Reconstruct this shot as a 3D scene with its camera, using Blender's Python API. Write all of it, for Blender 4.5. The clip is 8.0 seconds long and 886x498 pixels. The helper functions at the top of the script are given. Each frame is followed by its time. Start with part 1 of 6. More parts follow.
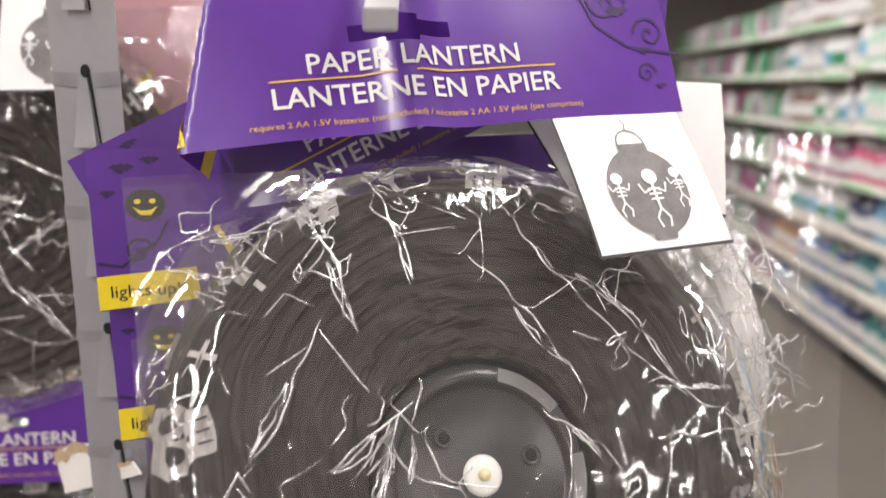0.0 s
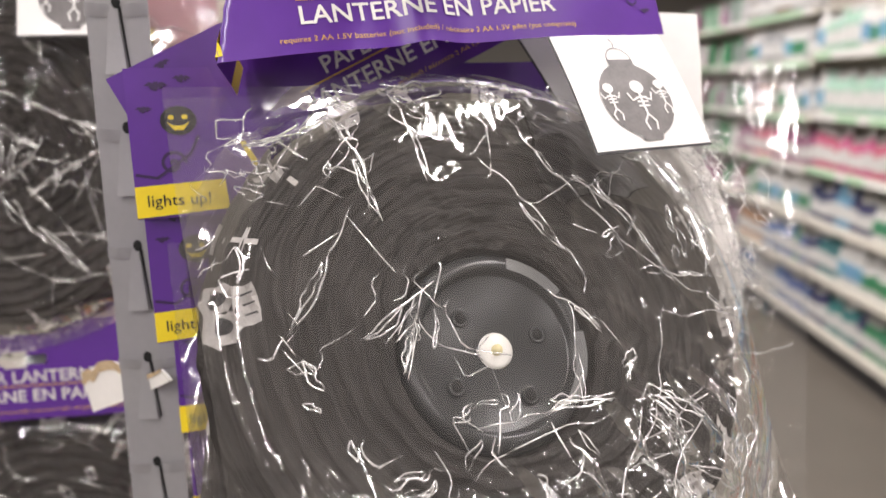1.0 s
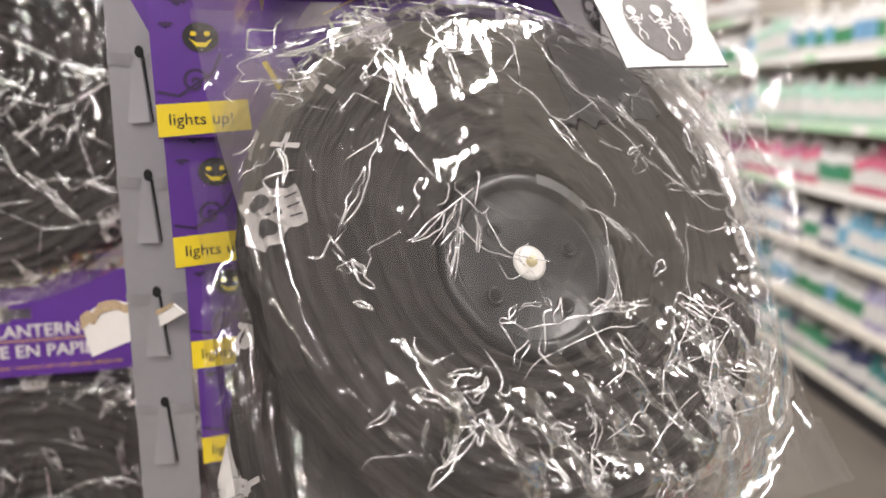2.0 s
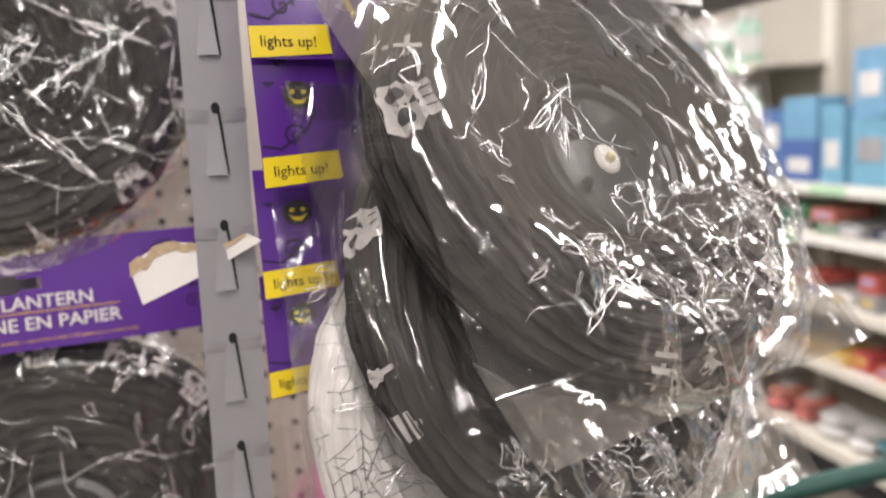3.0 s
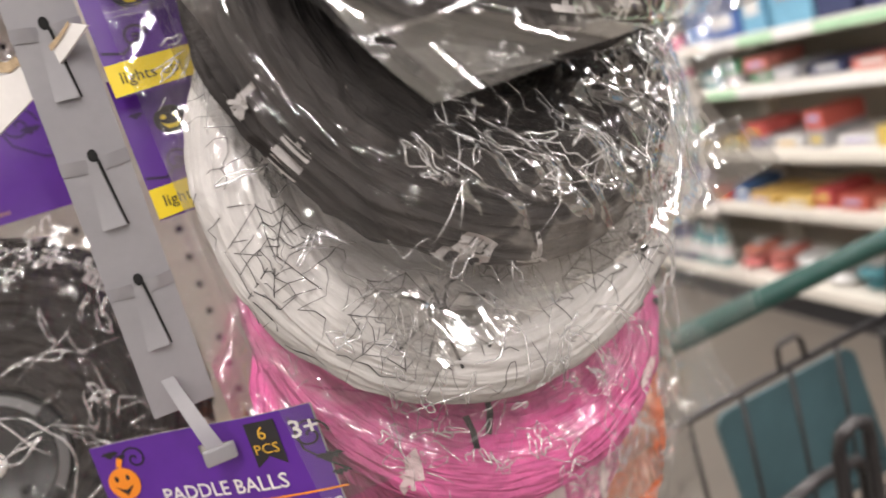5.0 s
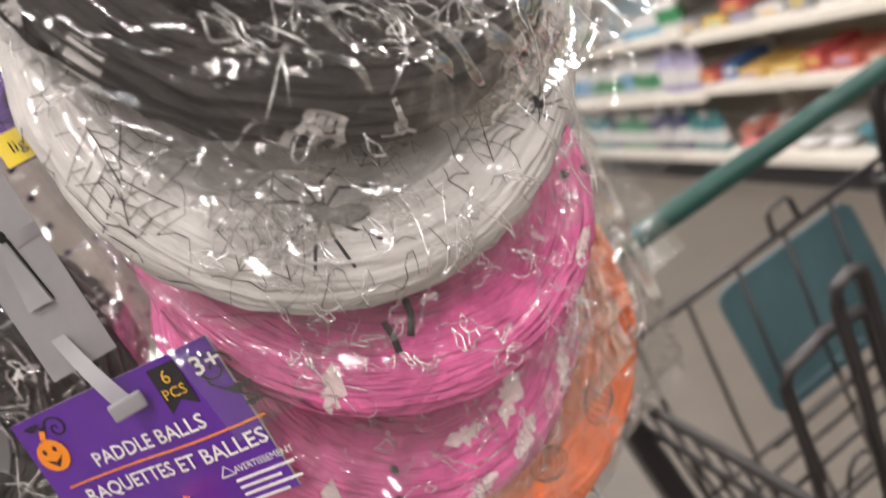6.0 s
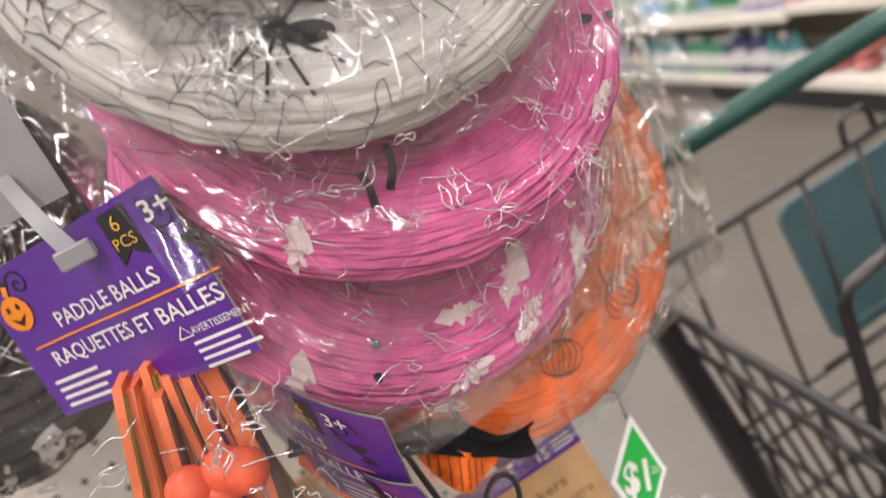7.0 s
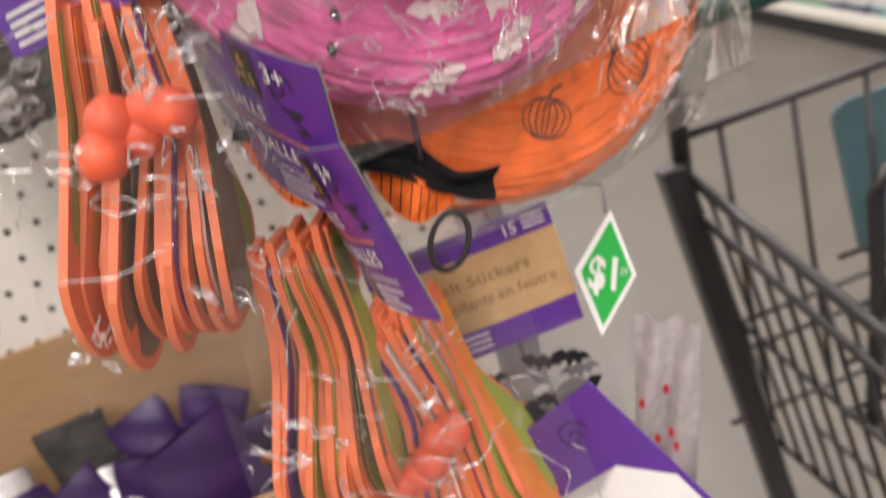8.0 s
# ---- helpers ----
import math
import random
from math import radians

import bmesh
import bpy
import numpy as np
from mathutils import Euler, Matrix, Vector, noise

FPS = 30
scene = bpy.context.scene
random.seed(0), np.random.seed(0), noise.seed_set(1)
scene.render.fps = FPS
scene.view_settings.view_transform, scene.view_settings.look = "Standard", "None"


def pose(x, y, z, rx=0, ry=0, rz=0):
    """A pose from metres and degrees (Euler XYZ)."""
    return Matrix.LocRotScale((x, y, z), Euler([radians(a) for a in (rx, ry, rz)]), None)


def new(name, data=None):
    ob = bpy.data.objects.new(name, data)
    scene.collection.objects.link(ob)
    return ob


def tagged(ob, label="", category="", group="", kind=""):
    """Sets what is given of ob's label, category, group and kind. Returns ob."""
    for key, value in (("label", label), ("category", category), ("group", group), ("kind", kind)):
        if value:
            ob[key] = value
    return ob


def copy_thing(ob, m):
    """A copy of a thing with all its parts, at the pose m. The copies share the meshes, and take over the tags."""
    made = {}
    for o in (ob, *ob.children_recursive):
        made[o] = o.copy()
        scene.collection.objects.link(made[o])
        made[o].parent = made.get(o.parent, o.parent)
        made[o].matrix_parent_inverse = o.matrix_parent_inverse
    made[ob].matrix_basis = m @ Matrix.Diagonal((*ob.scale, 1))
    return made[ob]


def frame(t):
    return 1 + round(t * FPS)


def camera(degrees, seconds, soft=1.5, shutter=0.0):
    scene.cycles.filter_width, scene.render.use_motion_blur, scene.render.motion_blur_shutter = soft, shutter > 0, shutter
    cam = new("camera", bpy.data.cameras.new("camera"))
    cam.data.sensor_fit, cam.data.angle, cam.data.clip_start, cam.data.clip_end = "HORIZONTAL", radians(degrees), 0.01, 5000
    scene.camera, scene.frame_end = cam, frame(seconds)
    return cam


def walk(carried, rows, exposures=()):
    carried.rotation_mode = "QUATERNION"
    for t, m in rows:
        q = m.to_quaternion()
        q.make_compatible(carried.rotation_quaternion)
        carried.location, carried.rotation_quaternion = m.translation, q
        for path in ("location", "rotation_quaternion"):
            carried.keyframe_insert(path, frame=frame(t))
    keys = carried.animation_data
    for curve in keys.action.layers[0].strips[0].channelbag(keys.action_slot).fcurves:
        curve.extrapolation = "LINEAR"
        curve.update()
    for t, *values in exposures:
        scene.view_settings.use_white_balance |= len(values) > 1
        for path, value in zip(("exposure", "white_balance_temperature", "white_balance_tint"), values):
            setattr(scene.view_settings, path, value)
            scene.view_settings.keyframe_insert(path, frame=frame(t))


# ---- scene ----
cam = camera(58.94, 8.0, soft=1.5, shutter=0.35)
cam.data.dof.use_dof = True
cam.data.dof.focus_distance = 0.312
cam.data.dof.aperture_fstop = 6.8
PATH = [
    (0, 0.0139, 0.0019, 1.6295, 78.29, 0.87, -0.18),
    (0.5, 0.0006, -0.0191, 1.6111, 78.2, 1.71, -1.57),
    (1, -0.0052, -0.0382, 1.5966, 78.13, 1.51, -2.55),
    (1.2, -0.0069, -0.0424, 1.5908, 78.1, 1.47, -2.8),
    (2.3, -0.0748, -0.0444, 1.5465, 78.99, 1.18, -9.8),
    (2.5, -0.0973, -0.0521, 1.5393, 79.1, 1.44, -11.9),
    (3, -0.1596, -0.0561, 1.5065, 81.15, 2.94, -18.2),
    (3.5, -0.1893, -0.054, 1.4803, 80.43, 5.18, -22.89),
    (4, -0.19, -0.0526, 1.4455, 80.51, 7.71, -23.83),
    (4.5, -0.1728, -0.0405, 1.4155, 78.74, 10.86, -24.26),
    (4.7, -0.1572, -0.0349, 1.4063, 78.31, 12.85, -23.66),
    (5.8, -0.1003, -0.0223, 1.3595, 73.81, 25.37, -25.14),
    (6, -0.0915, -0.021, 1.3479, 72.42, 26.5, -25.2),
    (6.5, -0.0799, -0.003, 1.3091, 69.53, 27.59, -23.09),
    (7, -0.0711, 0.0071, 1.2943, 69.62, 26.11, -19.78),
    (7.5, -0.0637, 0.0137, 1.2609, 68.66, 21.62, -15.04),
    (8, -0.0727, 0.0017, 1.1991, 65.15, 17.11, -12.22),
]
EXPOSURES = [(0.0, 0.28), (3.0, 0.44), (4.5, 0.56), (6.0, 0.52), (8.0, 0.66)]
walk(cam, [(t, pose(x, y, z, rx, ry, rz)) for t, x, y, z, rx, ry, rz in PATH], EXPOSURES)

# ---- light: a closed shop hall under rows of fluorescent fittings ----
world = bpy.data.worlds.new("shop_air")
scene.world = world
world.use_nodes = True
world.node_tree.nodes["Background"].inputs[0].default_value = (1.0, 0.97, 0.93, 1)
world.node_tree.nodes["Background"].inputs[1].default_value = 0.05
AISLE = pose(0, 0, 0, 0, 0, -4.2)      # the aisle's own axes: x across, y along
CEILING = 3.3
LAMP_ROWS = [(x, y) for x in (-2.6, -0.55, 3.6) for y in (-5.0, -3.3, -1.5, 1.2, 3.9, 6.6)] + [(1.05, y) for y in (-5.1, -3.25, 0.35, 2.4, 4.5, 6.6)]


def lamp_at(x, y):
    data = bpy.data.lights.new("tube_light", "AREA")
    data.shape, data.size, data.size_y = "RECTANGLE", 0.08, 1.5
    data.energy, data.color = 29, (1.0, 0.925, 0.905)
    ob = new("tube_light", data)
    ob.matrix_world = AISLE @ pose(x, y, CEILING - 0.1)
    return ob


for lx, ly in LAMP_ROWS:
    lamp_at(lx, ly)


# ---- materials ----
def nodes_of(name):
    m = bpy.data.materials.new(name)
    m.use_nodes = True
    t = m.node_tree
    return m, t.nodes, t.links, t.nodes["Principled BSDF"]


def surface(name, colour, rough=0.5, metal=0.0, vary=0.12, scale=40.0, bump=0.0, bump_scale=200.0, spec=0.5, coat=0.0, stretch=(1, 1, 1), transmit=0.0, per_object=0.0):
    """A procedural surface with variation at two scales and a fine relief."""
    m, n, l, b = nodes_of(name)
    co = n.new("ShaderNodeTexCoord")
    mp = n.new("ShaderNodeMapping")
    mp.inputs["Scale"].default_value = stretch
    l.new(co.outputs["Object"], mp.inputs["Vector"])
    big, fine = n.new("ShaderNodeTexNoise"), n.new("ShaderNodeTexNoise")
    big.inputs["Scale"].default_value, fine.inputs["Scale"].default_value = scale, scale * 7
    big.inputs["Detail"].default_value = 4
    l.new(mp.outputs[0], big.inputs["Vector"])
    l.new(mp.outputs[0], fine.inputs["Vector"])
    add = n.new("ShaderNodeMath")
    add.operation = "MULTIPLY_ADD"
    add.inputs[1].default_value = 0.4
    l.new(fine.outputs[0], add.inputs[0])
    l.new(big.outputs[0], add.inputs[2])
    ramp = n.new("ShaderNodeMapRange")
    ramp.inputs["From Min"].default_value, ramp.inputs["From Max"].default_value = 0.4, 1.0
    ramp.inputs["To Min"].default_value, ramp.inputs["To Max"].default_value = 1 - vary, 1 + vary
    l.new(add.outputs[0], ramp.inputs["Value"])
    hsv = n.new("ShaderNodeHueSaturation")
    hsv.inputs["Color"].default_value = (*colour, 1)
    l.new(ramp.outputs[0], hsv.inputs["Value"])
    if per_object:
        info = n.new("ShaderNodeObjectInfo")
        turn = n.new("ShaderNodeMapRange")
        turn.inputs["To Min"].default_value, turn.inputs["To Max"].default_value = 0.5 - per_object, 0.5 + per_object
        l.new(info.outputs["Random"], turn.inputs["Value"])
        l.new(turn.outputs[0], hsv.inputs["Hue"])
    l.new(hsv.outputs[0], b.inputs["Base Color"])
    b.inputs["Roughness"].default_value, b.inputs["Metallic"].default_value = rough, metal
    b.inputs["Specular IOR Level"].default_value = spec
    b.inputs["Coat Weight"].default_value = coat
    b.inputs["Coat Roughness"].default_value = 0.12
    b.inputs["Transmission Weight"].default_value = transmit
    if bump:
        tex, bp = n.new("ShaderNodeTexNoise"), n.new("ShaderNodeBump")
        tex.inputs["Scale"].default_value, tex.inputs["Detail"].default_value = bump_scale, 5
        bp.inputs["Strength"].default_value, bp.inputs["Distance"].default_value = bump, 0.002
        l.new(mp.outputs[0], tex.inputs["Vector"])
        l.new(tex.outputs[0], bp.inputs["Height"])
        l.new(bp.outputs[0], b.inputs["Normal"])
    return m


def crumpled_paper(name, colour, vary, rough=0.75, bump=0.7):
    """Thin crepe tissue: long shallow creases over a fine grain, and a little light through it."""
    m, n, l, b = nodes_of(name)
    co = n.new("ShaderNodeTexCoord")
    crease = n.new("ShaderNodeTexNoise")
    crease.inputs["Scale"].default_value, crease.inputs["Detail"].default_value = 26, 3.5
    crease.inputs["Distortion"].default_value = 1.6
    l.new(co.outputs["Object"], crease.inputs["Vector"])
    sep = n.new("ShaderNodeSeparateXYZ")
    l.new(co.outputs["Object"], sep.inputs[0])
    flat = n.new("ShaderNodeCombineXYZ")
    l.new(sep.outputs["X"], flat.inputs["X"])
    l.new(sep.outputs["Z"], flat.inputs["Y"])
    far = n.new("ShaderNodeVectorMath")
    far.operation = "LENGTH"
    l.new(flat.outputs[0], far.inputs[0])
    turn = n.new("ShaderNodeMath")
    turn.operation = "ARCTAN2"
    l.new(sep.outputs["Z"], turn.inputs[0])
    l.new(sep.outputs["X"], turn.inputs[1])
    polar = n.new("ShaderNodeCombineXYZ")
    for out, k, slot in ((far.outputs["Value"], 260.0, "X"), (turn.outputs[0], 2.6, "Y"), (sep.outputs["Y"], 260.0, "Z")):
        times = n.new("ShaderNodeMath")
        times.operation = "MULTIPLY"
        times.inputs[1].default_value = k
        l.new(out, times.inputs[0])
        l.new(times.outputs[0], polar.inputs[slot])
    grain = n.new("ShaderNodeTexNoise")
    grain.inputs["Scale"].default_value, grain.inputs["Detail"].default_value = 1.0, 1.5
    grain.inputs["Distortion"].default_value = 0.5
    l.new(polar.outputs[0], grain.inputs["Vector"])
    mr = n.new("ShaderNodeMapRange")
    mr.inputs["From Min"].default_value, mr.inputs["From Max"].default_value = 0.3, 0.7
    mr.inputs["To Min"].default_value, mr.inputs["To Max"].default_value = 1 - vary, 1 + vary
    l.new(crease.outputs[0], mr.inputs["Value"])
    hsv = n.new("ShaderNodeHueSaturation")
    hsv.inputs["Color"].default_value = (*colour, 1)
    l.new(mr.outputs[0], hsv.inputs["Value"])
    l.new(hsv.outputs[0], b.inputs["Base Color"])
    b.inputs["Roughness"].default_value = rough
    b.inputs["Specular IOR Level"].default_value = 0.3
    sm = n.new("ShaderNodeMath")
    sm.operation = "MULTIPLY_ADD"
    sm.inputs[1].default_value = 0.85
    l.new(grain.outputs[0], sm.inputs[0])
    l.new(crease.outputs[0], sm.inputs[2])
    bp = n.new("ShaderNodeBump")
    bp.inputs["Strength"].default_value, bp.inputs["Distance"].default_value = bump, 0.0065
    l.new(sm.outputs[0], bp.inputs["Height"])
    l.new(bp.outputs[0], b.inputs["Normal"])
    return m


def clear_film(name, cells=30.0, strength=1.0, haze=0.03, shine=0.0, cover=0.5, ripple=0.0028):
    """Clear wrapping film: it lets light through, and mirrors the lamps off its sharp creases; between them it lies smooth."""
    m, n, l, b = nodes_of(name)
    n.remove(b)
    out = n["Material Output"]
    co = n.new("ShaderNodeTexCoord")
    warp = n.new("ShaderNodeTexNoise")
    warp.inputs["Scale"].default_value, warp.inputs["Detail"].default_value = cells * 0.6, 3
    l.new(co.outputs["Object"], warp.inputs["Vector"])
    mixv = n.new("ShaderNodeMix")
    mixv.data_type = "VECTOR"
    mixv.inputs[0].default_value = 0.022
    l.new(co.outputs["Object"], mixv.inputs[4])
    l.new(warp.outputs["Color"], mixv.inputs[5])

    def facets(scale, seed, low):
        """Flat facets at chance slopes, each with a sharp edge to the next, where the film is crumpled."""
        mp = n.new("ShaderNodeMapping")
        mp.inputs["Location"].default_value = (seed, seed * 0.7, 0)
        mp.inputs["Rotation"].default_value = (0, seed, 0)
        mp.inputs["Scale"].default_value = (1.0, 0.5, 0.45)
        l.new(mixv.outputs[1], mp.inputs["Vector"])
        v = n.new("ShaderNodeTexVoronoi")
        v.inputs["Scale"].default_value = scale
        l.new(mp.outputs[0], v.inputs["Vector"])
        off = n.new("ShaderNodeVectorMath")
        off.operation = "SUBTRACT"
        l.new(mp.outputs[0], off.inputs[0])
        l.new(v.outputs["Position"], off.inputs[1])
        slope = n.new("ShaderNodeVectorMath")
        slope.operation = "SUBTRACT"
        slope.inputs[1].default_value = (0.5, 0.5, 0.5)
        l.new(v.outputs["Color"], slope.inputs[0])
        dot = n.new("ShaderNodeVectorMath")
        dot.operation = "DOT_PRODUCT"
        l.new(off.outputs[0], dot.inputs[0])
        l.new(slope.outputs[0], dot.inputs[1])
        where = n.new("ShaderNodeTexNoise")
        where.inputs["Scale"].default_value, where.inputs["Detail"].default_value = 16, 2
        l.new(mp.outputs[0], where.inputs["Vector"])
        k = n.new("ShaderNodeMapRange")
        k.inputs["From Min"].default_value, k.inputs["From Max"].default_value = cover + low, cover + low + 0.12
        l.new(where.outputs[0], k.inputs["Value"])
        mu = n.new("ShaderNodeMath")
        mu.operation = "MULTIPLY"
        l.new(dot.outputs["Value"], mu.inputs[0])
        l.new(k.outputs[0], mu.inputs[1])
        return mu

    def folds(scale, wide, seed, low, tall):
        """Thin sharp folds in straight runs."""
        mp = n.new("ShaderNodeMapping")
        mp.inputs["Location"].default_value = (seed, seed * 0.7, 0)
        mp.inputs["Rotation"].default_value = (0, seed, 0)
        mp.inputs["Scale"].default_value = (1.0, 0.5, 0.5)
        l.new(mixv.outputs[1], mp.inputs["Vector"])
        v = n.new("ShaderNodeTexVoronoi")
        v.feature = "DISTANCE_TO_EDGE"
        v.inputs["Scale"].default_value = scale
        l.new(mp.outputs[0], v.inputs["Vector"])
        r = n.new("ShaderNodeMapRange")
        r.interpolation_type = "SMOOTHSTEP"
        r.inputs["From Min"].default_value, r.inputs["From Max"].default_value = 0.0, wide
        r.inputs["To Min"].default_value, r.inputs["To Max"].default_value = tall, 0.0
        l.new(v.outputs["Distance"], r.inputs["Value"])
        where = n.new("ShaderNodeTexNoise")
        where.inputs["Scale"].default_value, where.inputs["Detail"].default_value = 30, 3
        l.new(mp.outputs[0], where.inputs["Vector"])
        k = n.new("ShaderNodeMapRange")
        k.inputs["From Min"].default_value, k.inputs["From Max"].default_value = cover + low, cover + low + 0.10
        l.new(where.outputs[0], k.inputs["Value"])
        mu = n.new("ShaderNodeMath")
        mu.operation = "MULTIPLY"
        l.new(r.outputs[0], mu.inputs[0])
        l.new(k.outputs[0], mu.inputs[1])
        return mu

    both = None
    for one in (facets(cells * 1.4, 0.3, 0.0), folds(cells, 0.028, 0.8, -0.03, 0.0007), folds(cells * 2.3, 0.055, 2.1, 0.0, 0.0005), folds(cells * 0.55, 0.016, 3.4, -0.06, 0.0008), folds(cells * 4.5, 0.10, 5.2, 0.06, 0.0004)):
        if both is not None:
            add = n.new("ShaderNodeMath")
            add.operation = "ADD"
            l.new(both.outputs[0], add.inputs[0])
            l.new(one.outputs[0], add.inputs[1])
            one = add
        else:
            weak = n.new("ShaderNodeMath")
            weak.operation = "MULTIPLY"
            weak.inputs[1].default_value = 0.12
            l.new(one.outputs[0], weak.inputs[0])
            one = weak
        both = one
    # long fine pull wrinkles in two directions
    for angle, share in ((0.6, 0.55), (-0.85, 0.45)):
        mp, sway, wave = n.new("ShaderNodeMapping"), n.new("ShaderNodeTexNoise"), n.new("ShaderNodeMath")
        mp.inputs["Rotation"].default_value = (0, angle, 0)
        mp.inputs["Scale"].default_value = (1.0, 0.6, 0.17)
        l.new(mixv.outputs[1], mp.inputs["Vector"])
        sway.inputs["Scale"].default_value, sway.inputs["Detail"].default_value = 120, 1.0
        sway.inputs["Distortion"].default_value = 0.3
        l.new(mp.outputs[0], sway.inputs["Vector"])
        wave.operation = "MULTIPLY_ADD"
        wave.inputs[1].default_value = ripple * share / strength
        l.new(sway.outputs[0], wave.inputs[0])
        l.new(both.outputs[0], wave.inputs[2])
        both = wave
    bp = n.new("ShaderNodeBump")
    bp.inputs["Strength"].default_value, bp.inputs["Distance"].default_value = 1.0, strength
    l.new(both.outputs[0], bp.inputs["Height"])
    fres = n.new("ShaderNodeFresnel")
    fres.inputs["IOR"].default_value = 1.5
    fac = n.new("ShaderNodeMath")
    fac.operation = "MULTIPLY_ADD"
    fac.use_clamp = True
    fac.inputs[1].default_value, fac.inputs[2].default_value = 0.9, shine
    most = n.new("ShaderNodeMath")
    most.operation = "MINIMUM"
    most.inputs[1].default_value = 0.4
    l.new(fres.outputs[0], most.inputs[0])
    l.new(most.outputs[0], fac.inputs[0])
    clear, gloss, dull = n.new("ShaderNodeBsdfTransparent"), n.new("ShaderNodeBsdfGlossy"), n.new("ShaderNodeBsdfDiffuse")
    clear.inputs[0].default_value = (0.975, 0.975, 0.975, 1)
    gloss.inputs["Color"].default_value = (1, 1, 1, 1)
    gloss.inputs["Roughness"].default_value = 0.05
    dull.inputs[0].default_value = (0.8, 0.775, 0.755, 1)
    l.new(bp.outputs[0], gloss.inputs["Normal"])
    veil, top = n.new("ShaderNodeMixShader"), n.new("ShaderNodeMixShader")
    veil.inputs[0].default_value = haze
    l.new(clear.outputs[0], veil.inputs[1])
    l.new(dull.outputs[0], veil.inputs[2])
    l.new(fac.outputs[0], top.inputs[0])
    l.new(veil.outputs[0], top.inputs[1])
    l.new(gloss.outputs[0], top.inputs[2])
    l.new(top.outputs[0], out.inputs[0])
    return m


BLACK_PAPER = crumpled_paper("black_tissue", (0.036, 0.0320, 0.0300), 0.4)
WHITE_PAPER = crumpled_paper("white_tissue", (0.68, 0.66, 0.635), 0.10, bump=0.5)
PINK_PAPER = crumpled_paper("pink_tissue", (0.72, 0.15, 0.37), 0.25, bump=1.0)
ORANGE_PAPER = crumpled_paper("orange_tissue", (0.90, 0.17, 0.024), 0.22)
BONE_WHITE = surface("bone_white_print", (0.42, 0.40, 0.385), 0.8, vary=0.25, scale=120)
PRINT_WHITE = surface("white_print", (0.70, 0.68, 0.65), 0.7, vary=0.12, scale=60)
LACE = surface("dull_white_lace", (0.46, 0.42, 0.41), 0.6, vary=0.25, scale=120, bump=0.5, bump_scale=300)
PRINT_PALE = surface("pale_pink_print", (0.74, 0.60, 0.60), 0.7, vary=0.12, scale=60)
PRINT_BLACK = surface("black_print", (0.02, 0.018, 0.02), 0.6)
WEB_GREY = surface("grey_black_print", (0.075, 0.070, 0.070), 0.7, vary=0.3, scale=60)
PRINT_GREY = surface("grey_print", (0.16, 0.15, 0.15), 0.6, vary=0.3, scale=90)
CARD_PURPLE = surface("purple_card", (0.098, 0.022, 0.265), 0.32, vary=0.18, scale=12, coat=0.5, bump=0.06, bump_scale=90)
CARD_DARK = surface("deep_purple_print", (0.035, 0.012, 0.075), 0.4)
CARD_WHITE = surface("white_card", (0.78, 0.77, 0.76), 0.45, vary=0.05, scale=20, coat=0.3)
CARD_BACK = surface("grey_card_back", (0.42, 0.40, 0.37), 0.8, vary=0.1, scale=60)
YELLOW = surface("yellow_ribbon_print", (0.86, 0.66, 0.02), 0.35, vary=0.06, coat=0.4)
GOLD = surface("gold_print", (0.66, 0.40, 0.05), 0.4)
KRAFT = surface("kraft_card", (0.48, 0.31, 0.15), 0.7, vary=0.12, scale=80)
GREEN_TAG = surface("green_price_card", (0.015, 0.38, 0.06), 0.35, vary=0.06, coat=0.4)
RED_PRINT = surface("red_print", (0.55, 0.03, 0.03), 0.4)
CAP_GREY = surface("grey_black_plastic", (0.034, 0.035, 0.036), 0.26, vary=0.12, scale=30, bump=0.08, bump_scale=300)
CAP_CLIP = surface("mid_grey_plastic", (0.15, 0.15, 0.15), 0.35, vary=0.1, scale=40)
LED_WHITE = surface("white_plastic", (0.78, 0.76, 0.72), 0.3)
BEAD = surface("pale_yellow_bead", (0.72, 0.64, 0.36), 0.25, vary=0.1)
STRIP_PLASTIC = surface("frosted_plastic", (0.36, 0.355, 0.37), 0.42, vary=0.08, scale=30, bump=0.05, transmit=0.25)
TORN_CARD = surface("torn_card_white", (0.80, 0.78, 0.75), 0.7, vary=0.05, scale=50)
TORN_CORE = surface("torn_card_core", (0.50, 0.38, 0.24), 0.9, vary=0.2, scale=200, bump=0.6, bump_scale=500)
FILM = clear_film("clear_film", 20.0, 0.5, 0.026, 0.0, 0.60, 0.0005)
FILM_CREASED = clear_film("clear_film_creased", 34.0, 3.0, 0.010, 0.01, 0.52, 0.0016)
FILM_STEEP = clear_film("clear_film_crumpled", 30.0, 4.5, 0.010, 0.02, 0.50, 0.0022)
FILM_CLEAR = clear_film("clear_film_smooth", 22.0, 0.6, 0.018, 0.0, 0.58, 0.0008)
FILM_SOFT = clear_film("clear_film_soft", 24.0, 1.0, 0.013, 0.0, 0.56, 0.0010)


